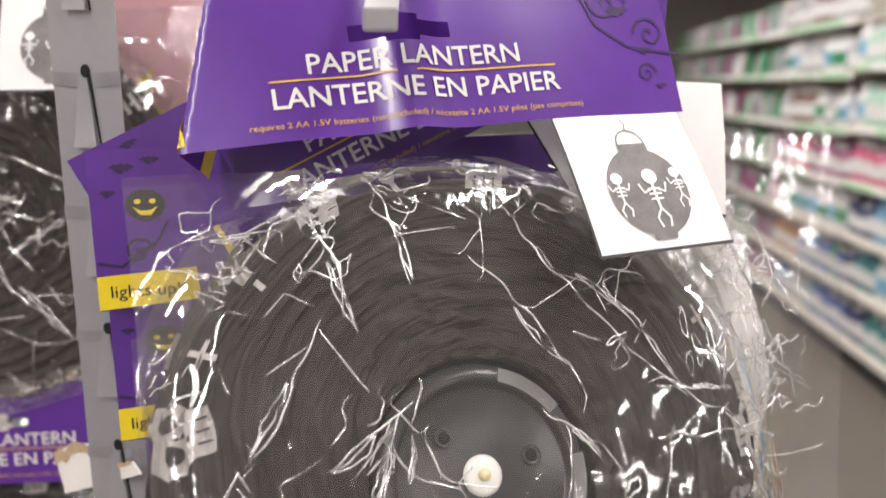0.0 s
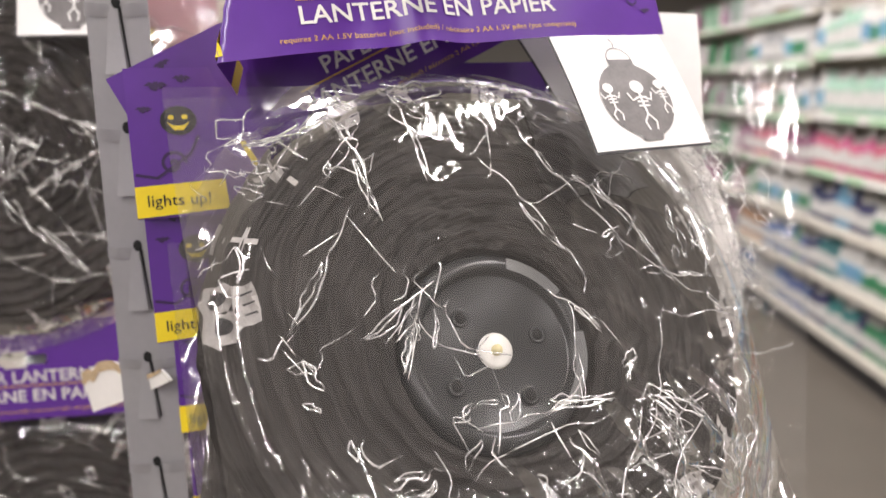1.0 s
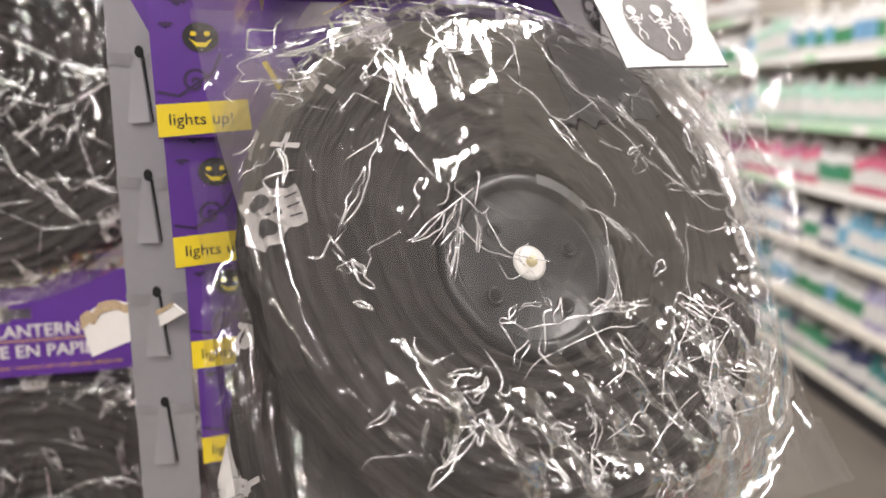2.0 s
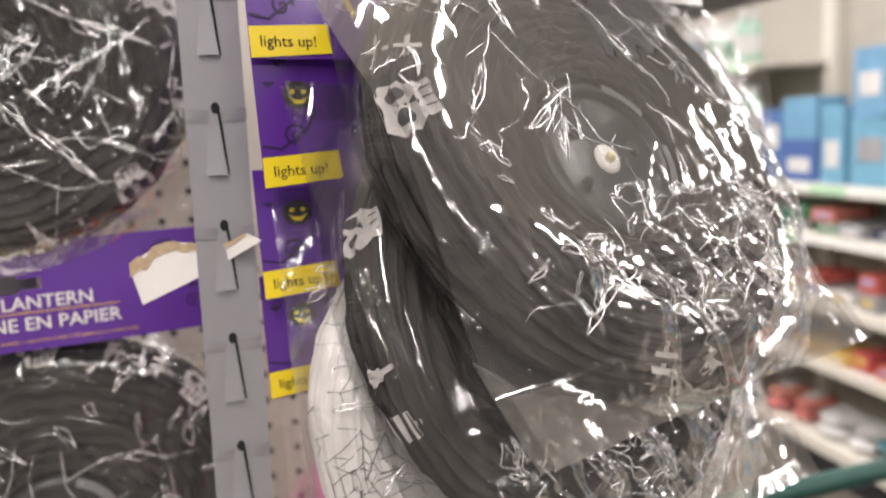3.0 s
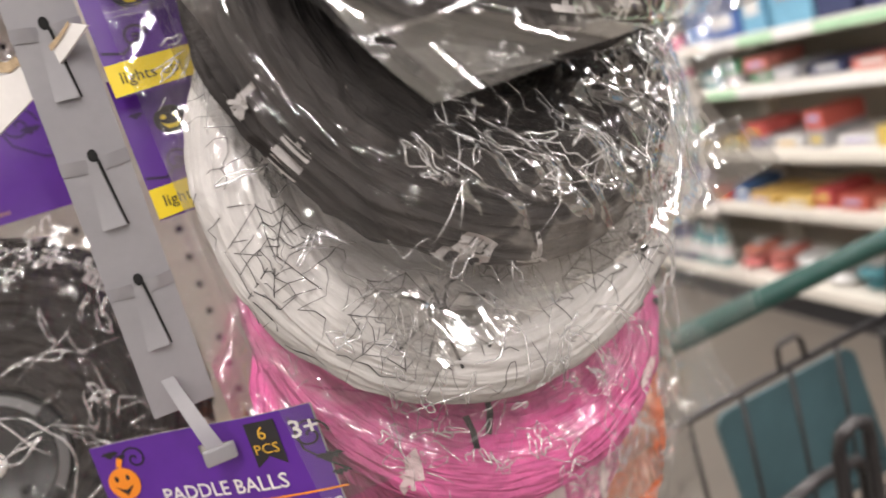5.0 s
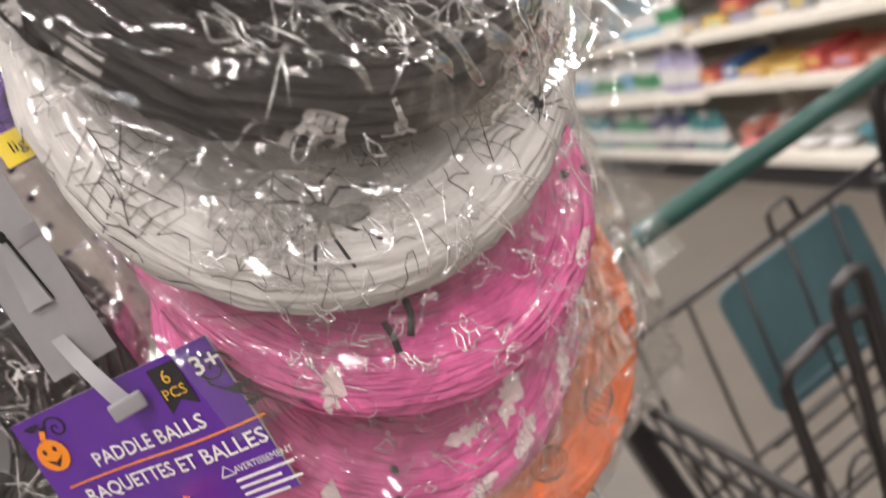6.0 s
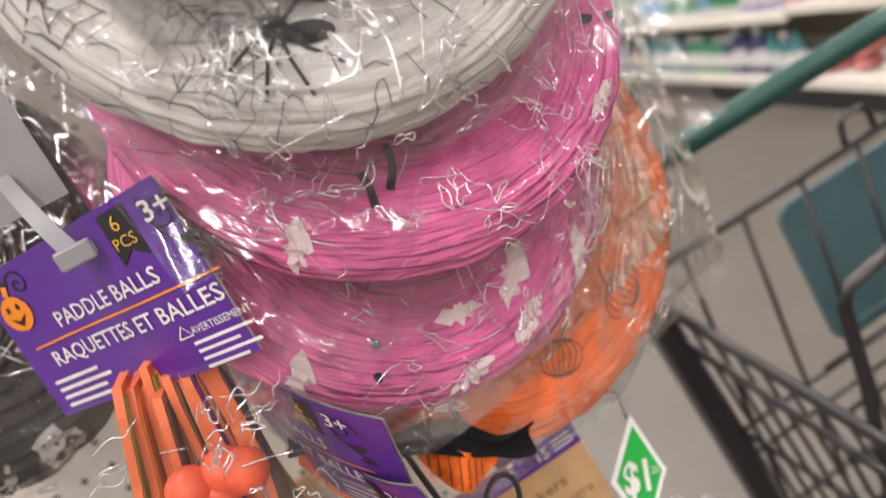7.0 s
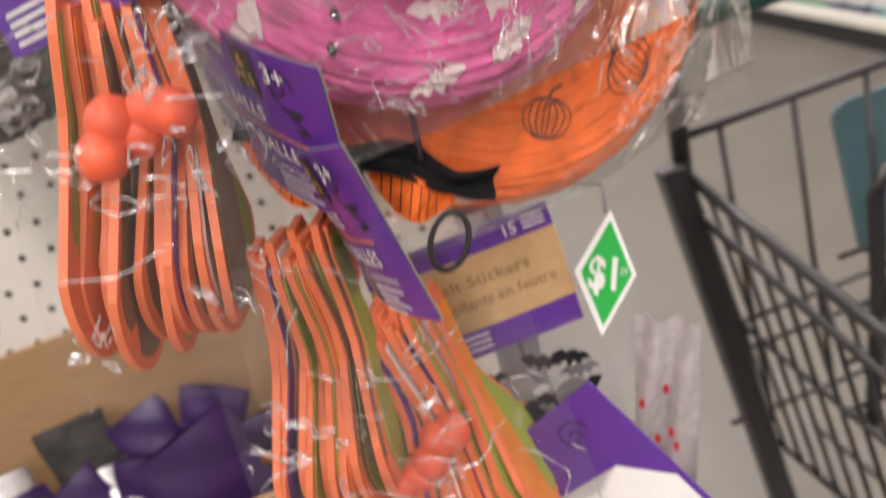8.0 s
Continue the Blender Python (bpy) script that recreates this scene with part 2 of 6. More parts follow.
def glinting_crease(name):
    """Pinched, doubled film: glossier than the flat sheet, its glint put in as white."""
    m, n, l, b = nodes_of(name)
    n.remove(b)
    clear, gloss, mix = n.new("ShaderNodeBsdfTransparent"), n.new("ShaderNodeBsdfGlossy"), n.new("ShaderNodeMixShader")
    clear.inputs[0].default_value = (0.95, 0.95, 0.95, 1)
    gloss.inputs["Color"].default_value = (1, 1, 1, 1)
    gloss.inputs["Roughness"].default_value = 0.20
    co, tex, mr = n.new("ShaderNodeTexCoord"), n.new("ShaderNodeTexNoise"), n.new("ShaderNodeMapRange")
    tex.inputs["Scale"].default_value = 110
    l.new(co.outputs["Object"], tex.inputs["Vector"])
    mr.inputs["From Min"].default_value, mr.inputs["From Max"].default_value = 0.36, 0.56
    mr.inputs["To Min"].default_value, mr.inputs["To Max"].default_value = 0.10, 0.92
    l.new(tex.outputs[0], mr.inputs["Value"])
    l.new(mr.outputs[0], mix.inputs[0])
    l.new(clear.outputs[0], mix.inputs[1])
    # White diffuse share: the glint shows even where no lamp is mirrored.
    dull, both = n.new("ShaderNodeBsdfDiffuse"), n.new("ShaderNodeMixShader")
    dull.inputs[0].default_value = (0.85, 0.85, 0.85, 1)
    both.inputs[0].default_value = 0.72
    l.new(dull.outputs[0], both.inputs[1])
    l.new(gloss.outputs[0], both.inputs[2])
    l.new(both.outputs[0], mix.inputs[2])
    l.new(mix.outputs[0], n["Material Output"].inputs[0])
    return m


CREASE_GLINT = glinting_crease("film_crease_glint")
CLOTH_BLACK = surface("black_cloth", (0.016, 0.015, 0.018), 0.95, vary=0.3, scale=150, bump=0.6, bump_scale=900, spec=0.15)
WIRE_BLACK = surface("black_coated_wire", (0.022, 0.020, 0.021), 0.38, vary=0.2, scale=120, bump=0.1)
CART_GREEN = surface("green_cart_plastic", (0.008, 0.052, 0.042), 0.34, vary=0.12, scale=25, bump=0.06, bump_scale=250)
SEAT_GREEN = surface("faded_green_plastic", (0.042, 0.088, 0.100), 0.5, vary=0.15, scale=18, bump=0.1, bump_scale=300)
STEEL = surface("dull_steel", (0.42, 0.41, 0.40), 0.35, metal=0.9, vary=0.1)
FLOOR_TILE = surface("beige_floor_tile", (0.130, 0.114, 0.096), 0.42, vary=0.10, scale=3.5, bump=0.03, bump_scale=60)
SHELF_WHITE = surface("cream_steel", (0.70, 0.67, 0.60), 0.45, vary=0.06, scale=6)
BACK_PANEL = surface("beige_steel", (0.42, 0.39, 0.34), 0.5, vary=0.08, scale=5)
SHELF_DARK = surface("dark_kick_plate", (0.025, 0.025, 0.028), 0.5)
LABEL_GREEN = surface("pale_green_label", (0.42, 0.66, 0.44), 0.5, vary=0.1, scale=10)
LABEL_WHITE = surface("white_label", (0.78, 0.78, 0.76), 0.5)
WALL = surface("painted_wall", (0.36, 0.34, 0.31), 0.7, vary=0.06, scale=2)
CEIL = surface("ceiling_tile", (0.74, 0.73, 0.70), 0.85, vary=0.06, scale=8, bump=0.3, bump_scale=90)
PEG = surface("cream_pegboard", (0.66, 0.63, 0.56), 0.55, vary=0.06, scale=15)
# Near-black colour for the shade inside holes, slots and screw recesses.
HOLE_SHADE = surface("hole_shade", (0.012, 0.012, 0.012), 0.9)
CARTON = surface("brown_carton", (0.34, 0.20, 0.10), 0.75, vary=0.12, scale=30, stretch=(1, 1, 6))
BALL = surface("orange_rubber", (0.80, 0.12, 0.05), 0.45, vary=0.06, scale=90)
ORANGE_EDGE = surface("orange_foam_edge", (0.80, 0.195, 0.075), 0.5, vary=0.08)
OLIVE = surface("olive_face", (0.30, 0.34, 0.05), 0.5)
BROWN_FACE = surface("brown_face", (0.20, 0.11, 0.05), 0.5, vary=0.2)
ORANGE_FACE = surface("orange_face", (0.80, 0.25, 0.02), 0.5)
VIOLET_FACE = surface("violet_face", (0.12, 0.03, 0.26), 0.5)
PINK_CARD = surface("pink_card", (0.72, 0.42, 0.44), 0.45, vary=0.05)
BLUE_CARD = surface("blue_card", (0.012, 0.030, 0.12), 0.4, vary=0.25, scale=40)
FOIL = surface("crinkled_silver_foil", (0.62, 0.61, 0.60), 0.28, metal=0.85, vary=0.1, scale=40, bump=0.9, bump_scale=120)
LAMP_WHITE, _n, _l, _b = nodes_of("lit_diffuser")
_b.inputs["Emission Color"].default_value, _b.inputs["Emission Strength"].default_value = (1.0, 0.96, 0.9, 1), 3.0


# ---- builders ----
def tidy(bm, smooth):
    bmesh.ops.recalc_face_normals(bm, faces=bm.faces)
    for f in bm.faces:
        f.smooth = smooth


def part(name, bm, material, parent=None, label="", smooth=False, m=None, fix=True):
    if fix:
        tidy(bm, smooth)
    else:
        for f in bm.faces:
            f.smooth = smooth
    me = bpy.data.meshes.new(name)
    bm.to_mesh(me)
    bm.free()
    me.materials.append(material)
    ob = new(name, me)
    if parent is not None:
        ob.parent = parent
    if m is not None:
        ob.matrix_basis = m
    return tagged(ob, label)


def thing(name, m, label, category, group="", kind=""):
    ob = new(name)
    ob.empty_display_size = 0.02
    ob.matrix_world = m
    return tagged(ob, label, category, group, kind)


def box(w, d, h, c=(0, 0, 0), bevel=0.0, bm=None):
    bm = bm or bmesh.new()
    vs = bmesh.ops.create_cube(bm, size=1.0, matrix=Matrix.Translation(c) @ Matrix.Diagonal((w, d, h, 1)))["verts"]
    if bevel:
        es = list({e for v in vs for e in v.link_edges})
        bmesh.ops.bevel(bm, geom=es, offset=bevel, segments=2, profile=0.5, affect="EDGES")
    return bm


def tube(points, r, bm=None, sides=8, closed=False):
    """A round bar along a line of points."""
    bm = bm or bmesh.new()
    pts = [Vector(p) for p in points]
    rings = []
    n = len(pts)
    up = Vector((0.31, 0.17, 0.93))
    for i, p in enumerate(pts):
        a = pts[(i - 1) % n] if closed else pts[max(i - 1, 0)]
        b = pts[(i + 1) % n] if closed else pts[min(i + 1, n - 1)]
        t = (b - a).normalized()
        u = t.cross(up)
        u = u.normalized() if u.length > 1e-4 else Vector((1, 0, 0))
        v = t.cross(u)
        q = r[i] if isinstance(r, (list, tuple)) else r
        rings.append([bm.verts.new(p + q * (math.cos(k * math.tau / sides) * u + math.sin(k * math.tau / sides) * v)) for k in range(sides)])
    for i in range(n if closed else n - 1):
        A, B = rings[i], rings[(i + 1) % n]
        for k in range(sides):
            bm.faces.new((A[k], A[(k + 1) % sides], B[(k + 1) % sides], B[k]))
    if not closed:
        bm.faces.new(rings[0])
        bm.faces.new(rings[-1])
    return bm


def sheet(fn, nu, nv, keep=None, bm=None):
    """A grid of points fn(u, v), u and v from 0 to 1."""
    bm = bm or bmesh.new()
    vs = [[bm.verts.new(fn(i / nu, j / nv)) for j in range(nv + 1)] for i in range(nu + 1)]
    for i in range(nu):
        for j in range(nv):
            if keep is None or keep((i + 0.5) / nu, (j + 0.5) / nv):
                bm.faces.new((vs[i][j], vs[i + 1][j], vs[i + 1][j + 1], vs[i][j + 1]))
    bmesh.ops.delete(bm, geom=[v for v in bm.verts if not v.link_faces], context="VERTS")
    return bm


def revolve(profile, sides, bm=None, wobble=None):
    """A surface turned about the y axis from (radius, depth) pairs."""
    bm = bm or bmesh.new()
    rings = []
    for r, y in profile:
        ring = []
        for k in range(sides):
            a = k * math.tau / sides
            rr, yy = (r, y) if wobble is None else wobble(r, y, a)
            ring.append(bm.verts.new((rr * math.cos(a), yy, rr * math.sin(a))))
        rings.append(ring)
    for A, B in zip(rings, rings[1:]):
        for k in range(sides):
            bm.faces.new((A[k], A[(k + 1) % sides], B[(k + 1) % sides], B[k]))
    return bm


def drawn(bm, pts, mapping, fine=0.004):
    """A printed shape: a flat outline laid onto a curved face."""
    tmp = bmesh.new()
    vs = [tmp.verts.new((x, 0, z)) for x, z in pts]
    try:
        f = tmp.faces.new(vs)
    except ValueError:
        tmp.free()
        return bm
    bmesh.ops.triangulate(tmp, faces=[f])
    for _ in range(5):
        long = [e for e in tmp.edges if e.calc_length() > fine]
        if not long:
            break
        bmesh.ops.subdivide_edges(tmp, edges=long, cuts=1)
        bmesh.ops.triangulate(tmp, faces=[f for f in tmp.faces if len(f.verts) > 3])
    idx = {}
    tmp.verts.index_update()
    for v in tmp.verts:
        idx[v] = bm.verts.new(mapping(v.co.x, v.co.z))
    seen = set()
    for f in tmp.faces:
        key = frozenset(v.index for v in f.verts)
        if key not in seen:
            seen.add(key)
            bm.faces.new([idx[v] for v in f.verts])
    tmp.free()
    return bm


def stroke(bm, pts, width, mapping):
    """A printed line along a row of points."""
    P = [Vector(p) for p in pts]
    left, right = [], []
    for i, p in enumerate(P):
        t = (P[min(i + 1, len(P) - 1)] - P[max(i - 1, 0)])
        t = t.normalized() if t.length > 1e-9 else Vector((1, 0))
        nrm = Vector((-t.y, t.x)) * width / 2
        left.append(bm.verts.new(mapping(*(p + nrm))))
        right.append(bm.verts.new(mapping(*(p - nrm))))
    for i in range(len(P) - 1):
        bm.faces.new((left[i], right[i], right[i + 1], left[i + 1]))
    return bm


def oval(cx, cz, rx, rz, n=14, turn=0.0):
    c, s = math.cos(turn), math.sin(turn)
    return [(cx + c * rx * math.cos(k * math.tau / n) - s * rz * math.sin(k * math.tau / n),
             cz + s * rx * math.cos(k * math.tau / n) + c * rz * math.sin(k * math.tau / n)) for k in range(n)]


def moved(pts, x, z, size=1.0, turn=0.0):
    c, s = math.cos(turn), math.sin(turn)
    return [(x + size * (c * a - s * b), z + size * (s * a + c * b)) for a, b in pts]


LETTERS = {}


def letters(bm, body, x, z, height, mapping, align="CENTER", width=None, bold=0.0):
    """Words in the built-in font laid onto a face, with a baseline at z."""
    key = (body, align, bold)
    if key not in LETTERS:
        cu = bpy.data.curves.new("words", "FONT")
        cu.body, cu.align_x, cu.size, cu.resolution_u, cu.offset = body, align, 1.0, 2, bold
        ob = bpy.data.objects.new("words", cu)
        scene.collection.objects.link(ob)
        bpy.context.view_layer.update()
        me = bpy.data.meshes.new_from_object(ob.evaluated_get(bpy.context.evaluated_depsgraph_get()))
        LETTERS[key] = ([(v.co.x, v.co.y) for v in me.vertices], [tuple(p.vertices) for p in me.polygons])
        bpy.data.objects.remove(ob)
        bpy.data.curves.remove(cu)
        bpy.data.meshes.remove(me)
    vs, fs = LETTERS[key]
    k = height / 0.72
    kx = k if width is None else width / (max(v[0] for v in vs) - min(v[0] for v in vs))
    made = [bm.verts.new(mapping(x + kx * a, z + k * b)) for a, b in vs]
    for f in fs:
        try:
            bm.faces.new([made[i] for i in f])
        except ValueError:
            pass
    return bm


def ridges(p):
    a = 1 - abs(noise.noise(p)) * 2.2
    return a * a * a if a > 0 else 0.0

# ---- the hall ----
def slab(name, w, d, h, c, material, label, category, m=Matrix.Identity(4)):
    ob = part(name, box(w, d, h, c), material, None, label, m=m)
    return tagged(ob, "", category, "", "structure")


slab("floor", 13, 20, 0.2, (0, 3, -0.1), FLOOR_TILE, "beige vinyl tile shop floor with a dull sheen", "floor", AISLE)
slab("ceiling", 13, 20, 0.2, (0, 3, CEILING + 0.1), CEIL, "off-white ceiling with fluorescent fittings", "ceiling", AISLE)
for nm, w, d, cx, cy in (("wall_north", 13, 0.2, 0, 12.9), ("wall_south", 13, 0.2, 0, -6.9), ("wall_west", 0.2, 19.6, -6.4, 3), ("wall_east", 0.2, 19.6, 6.4, 3)):
    slab(nm, w, d, CEILING - 0.01, (cx, cy, CEILING / 2), WALL, "plain painted shop wall", "wall", AISLE)


def fitting(x, y):
    t = thing("ceiling_light", AISLE @ pose(x, y, CEILING), "long white fluorescent ceiling fitting, lit", "ceiling light", "ceiling lights")
    part("housing", box(0.30, 1.6, 0.05, (0, 0, -0.03), 0.006), SHELF_WHITE, t)
    part("diffuser", box(0.10, 1.52, 0.02, (0, 0, -0.068), 0.006), LAMP_WHITE, t)
    return t


for lx, ly in LAMP_ROWS:
    fitting(lx, ly)


# ---- the shelving across the aisle ----
FRONT = 2.0


def shelving(y0, y1, heights, top, name_label):
    t = thing("shelving_unit", AISLE @ pose(FRONT, y0, 0), name_label, "shelving", "shelving units")
    L = y1 - y0
    part("back_panel", box(0.03, L - 0.004, top, (0.46, L / 2, top / 2)), BACK_PANEL, t)
    part("kick_plate", box(0.03, L - 0.004, 0.12, (0.05, L / 2, 0.06)), SHELF_DARK, t, "black kick plate")
    for k in (0, 1):
        part("upright", box(0.05, 0.03, top + 0.03, (0.42, 0.02 + k * (L - 0.04), (top + 0.03) / 2), 0.004), SHELF_WHITE, t)
    for i, h in enumerate(heights):
        low = h < 0.2
        deck = part("shelf", box(0.42, L - 0.01, 0.018, (0.235, L / 2, h - 0.012), 0.003), SHELF_WHITE, t)
        rail = part("shelf_edge", box(0.02, L - 0.006, 0.045 if not low else 0.05, (0.012, L / 2, h - 0.022), 0.004), SHELF_WHITE, t)
        if h > 0.9:
            y = 0.03
            while y < L - 0.2:
                w = random.choice((0.12, 0.2, 0.3))
                w = min(w, L - 0.03 - y)
                part("price_strip", box(0.004, w - 0.006, 0.032, (-0.001, y + w / 2, h - 0.022)), random.choice((LABEL_GREEN, LABEL_GREEN, LABEL_WHITE)), rail, "price label strip")
                y += w
    return t


U1 = [0.16, 0.50, 0.74, 1.01, 1.21]
U2 = [0.16, 0.47, 0.77, 1.07, 1.38, 1.72]
U3 = [0.16, 0.46, 0.76, 1.06, 1.36, 1.68, 1.98]
shelving(-1.2, 0.9, U1, 2.05, "cream steel shelving with white shelf edges, stocked")
shelving(0.9, 3.0, U1, 2.05, "cream steel shelving with pale green price strips, stocked")
shelving(3.0, 4.7, U2, 2.05, "cream steel shelving stocked with cleaning bottles")
shelving(4.7, 7.0, U3, 2.25, "cream steel shelving stocked with soap bottles")
shelving(7.0, 9.4, U3, 2.25, "cream steel shelving far along the aisle")

HUES = {
    "pink": (0.62, 0.07, 0.20), "plum": (0.30, 0.03, 0.16), "teal": (0.01, 0.22, 0.24), "green": (0.02, 0.28, 0.11), "brown": (0.17, 0.07, 0.03), "white": (0.70, 0.70, 0.68),
    "blue": (0.03, 0.13, 0.42), "navy": (0.02, 0.03, 0.13), "red": (0.60, 0.05, 0.04), "yellow": (0.72, 0.48, 0.05), "sky": (0.12, 0.40, 0.62), "mint": (0.35, 0.62, 0.48),
    "grey": (0.34, 0.34, 0.36), "lilac": (0.42, 0.38, 0.62), "amber": (0.45, 0.17, 0.03), "maroon": (0.15, 0.045, 0.035), "coral": (0.68, 0.18, 0.13)}
HUES = {k: tuple(0.70 * c + 0.30 * (0.04 + 0.55 * sum(v) / 3) for c in v) for k, v in HUES.items()}
PLASTIC = {k: surface(k + "_plastic", v, 0.35, vary=0.14, scale=18, per_object=0.015) for k, v in HUES.items()}
BOARD = {k: surface(k + "_board", v, 0.55, vary=0.16, scale=22, per_object=0.012) for k, v in HUES.items()}
STOCK = {}


def bottle(hue, cap, h, r, m):
    key = ("bottle", hue, cap, h, r)
    if key in STOCK:
        return copy_thing(STOCK[key], m)
    t = thing("bottle", m, f"{hue} plastic bottle with a {cap} cap on a shelf", "bottle", "bottles on the shelves")
    body = revolve([(0.001, 0), (r * 0.92, 0), (r, h * 0.03), (r, h * 0.62), (r * 0.86, h * 0.72), (r * 0.45, h * 0.82), (r * 0.4, h * 0.86), (0.001, h * 0.86)], 14)
    turn = Matrix.Rotation(radians(90), 4, "X")
    part("body", body, PLASTIC[hue], t, smooth=True, m=turn)
    part("cap", revolve([(0.001, h * 0.85), (r * 0.5, h * 0.85), (r * 0.5, h * 0.97), (r * 0.4, h), (0.001, h)], 12), PLASTIC[cap], t, smooth=False, m=turn)
    part("label", revolve([(r * 1.01, h * 0.18), (r * 1.015, h * 0.2), (r * 1.015, h * 0.52), (r * 1.01, h * 0.54)], 14), PLASTIC["white" if hue != "white" else random.choice(("sky", "green"))], t, "printed wrap label", smooth=True, m=turn)
    STOCK[key] = t
    return t


def carton(hue, patch, w, d, h, m):
    key = ("carton", hue, patch, w, d, h)
    if key in STOCK:
        return copy_thing(STOCK[key], m)
    t = thing("product_box", m, f"{hue} printed cardboard product box on a shelf", "box", "boxes on the shelves")
    part("body", box(d, w, h, (0, 0, h / 2), 0.002), BOARD[hue], t)
    part("printed_panel", box(0.003, w * 0.62, h * 0.34, (-d / 2 - 0.001, 0, h * random.uniform(0.35, 0.65))), BOARD[patch], t, f"{patch} printed panel")
    STOCK[key] = t
    return t


def pouch(hue, w, d, h, m):
    key = ("pouch", hue, w, h)
    if key in STOCK:
        return copy_thing(STOCK[key], m)
    t = thing("soft_pack", m, f"{hue} soft plastic packet lying on a shelf", "packet", "packets on the shelves")
    bm = sheet(lambda u, v: Vector((0.5 * d * math.cos(u * math.tau) * (0.55 + 0.45 * math.sin(v * math.pi)), (v - 0.5) * w, h / 2 + h / 2 * math.sin(u * math.tau) * math.sin(v * math.pi) ** 0.6)), 14, 10)
    part("wrap", bm, PLASTIC[hue], t, smooth=True)
    part("printed_panel", box(d * 0.5, w * 0.4, 0.003, (0, 0, h * 0.985)), PLASTIC["white"], t, "white printed panel")
    STOCK[key] = t
    return t


rs = random.Random(7)


def fill(y0, y1, h, kind, hues, step):
    """Stock one stretch of a shelf, front row and a second row behind it."""
    y = y0 + 0.03
    hue = rs.choice(hues)
    while y < y1 - 0.05:
        if rs.random() < 0.35:
            hue = rs.choice(hues)
        if kind == "bottle":
            hh, r = rs.choice(((0.20, 0.036), (0.235, 0.042), (0.19, 0.038), (0.22, 0.034)))
            cap = rs.choice(("white", "white", hue))
            for row in (0,):
                bottle(hue, cap, hh, r, AISLE @ pose(FRONT + 0.07, y + r, h, 0, 0, rs.uniform(-30, 30)))
            y += 2 * r + 0.008
        elif kind == "carton":
            w, hh = rs.choice(((0.07, 0.2), (0.11, 0.17), (0.09, 0.23), (0.16, 0.2)))
            carton(hue, rs.choice(("white", "yellow", "sky", "red")), w, 0.1, hh, AISLE @ pose(FRONT + 0.08 + rs.uniform(0, 0.02), y + w / 2, h, 0, 0, rs.uniform(-4, 4)))
            y += w + rs.uniform(0.004, 0.02)
        elif kind == "tall":
            w, hh = rs.choice(((0.15, 0.21), (0.13, 0.30), (0.22, 0.17), (0.18, 0.25), (0.16, 0.36)))
            deep = FRONT + 0.10 + rs.uniform(0, 0.05)
            carton(hue, rs.choice(("white", "white", "sky", "grey")), w, 0.14, hh, AISLE @ pose(deep, y + w / 2, h, 0, 0, rs.uniform(-5, 5)))
            if hh < 0.26:
                carton(rs.choice(hues), rs.choice(("white", "sky")), w, 0.14, hh, AISLE @ pose(deep, y + w / 2, h + hh + 0.001, 0, 0, rs.uniform(-5, 5)))
            y += w + rs.uniform(0.01, 0.06)
        elif kind == "low":
            w, hh = rs.choice(((0.12, 0.05), (0.09, 0.07), (0.16, 0.04)))
            for k in range(rs.choice((1, 1, 2))):
                carton(hue, rs.choice(("white", "yellow", "lilac", "mint")), w, 0.2, hh, AISLE @ pose(FRONT + 0.15 + rs.uniform(-0.02, 0.02), y + w / 2, h + 0.001 + k * (hh + 0.001), 0, 0, rs.uniform(-7, 7)))
                hue = rs.choice(hues)
            y += w + rs.uniform(0.01, 0.05)
        else:
            w = rs.choice((0.14, 0.18))
            for k in range(rs.choice((1, 2, 2))):
                pouch(hue, w, 0.22, 0.055, AISLE @ pose(FRONT + 0.16 + rs.uniform(-0.02, 0.02), y + w / 2, h + k * 0.052, 0, 0, rs.uniform(-14, 14)))
            y += w + rs.uniform(0.0, 0.03)


for a, b in ((-0.3, 0.9), (0.9, 3.0)):
    fill(a, b, 1.21, "tall", ("sky", "blue", "sky", "maroon", "blue", "navy"), 0)
    fill(a, b, 1.01, "low", ("green", "teal", "yellow", "coral", "navy", "grey"), 0)
    fill(a, b, 0.74, "low", ("coral", "lilac", "yellow", "white", "red", "grey"), 0)
    fill(a, b, 0.50, "low", ("red", "yellow", "blue", "teal", "red", "coral"), 0)
    fill(a, b, 0.16, "pouch", ("red", "coral", "blue", "red", "teal", "white"), 0)
for h, hues in ((1.72, ("white", "mint")), (1.38, ("mint", "white", "mint")), (1.07, ("white", "lilac", "pink")), (0.77, ("white", "sky", "navy")), (0.47, ("lilac", "navy", "white", "teal")), (0.16, ("teal", "navy", "green", "blue"))):
    fill(3.0, 4.7, h, "bottle", hues, 0)
for h, hues in ((1.98, ("grey", "brown")), (1.68, ("coral", "grey", "white")), (1.36, ("brown", "grey", "white")), (1.06, ("pink", "pink", "white", "plum")), (0.76, ("plum", "brown", "green", "white")), (0.46, ("amber", "green", "white", "blue")), (0.16, ("blue", "teal", "grey"))):
    fill(4.7, 5.9, h, "bottle", hues, 0)


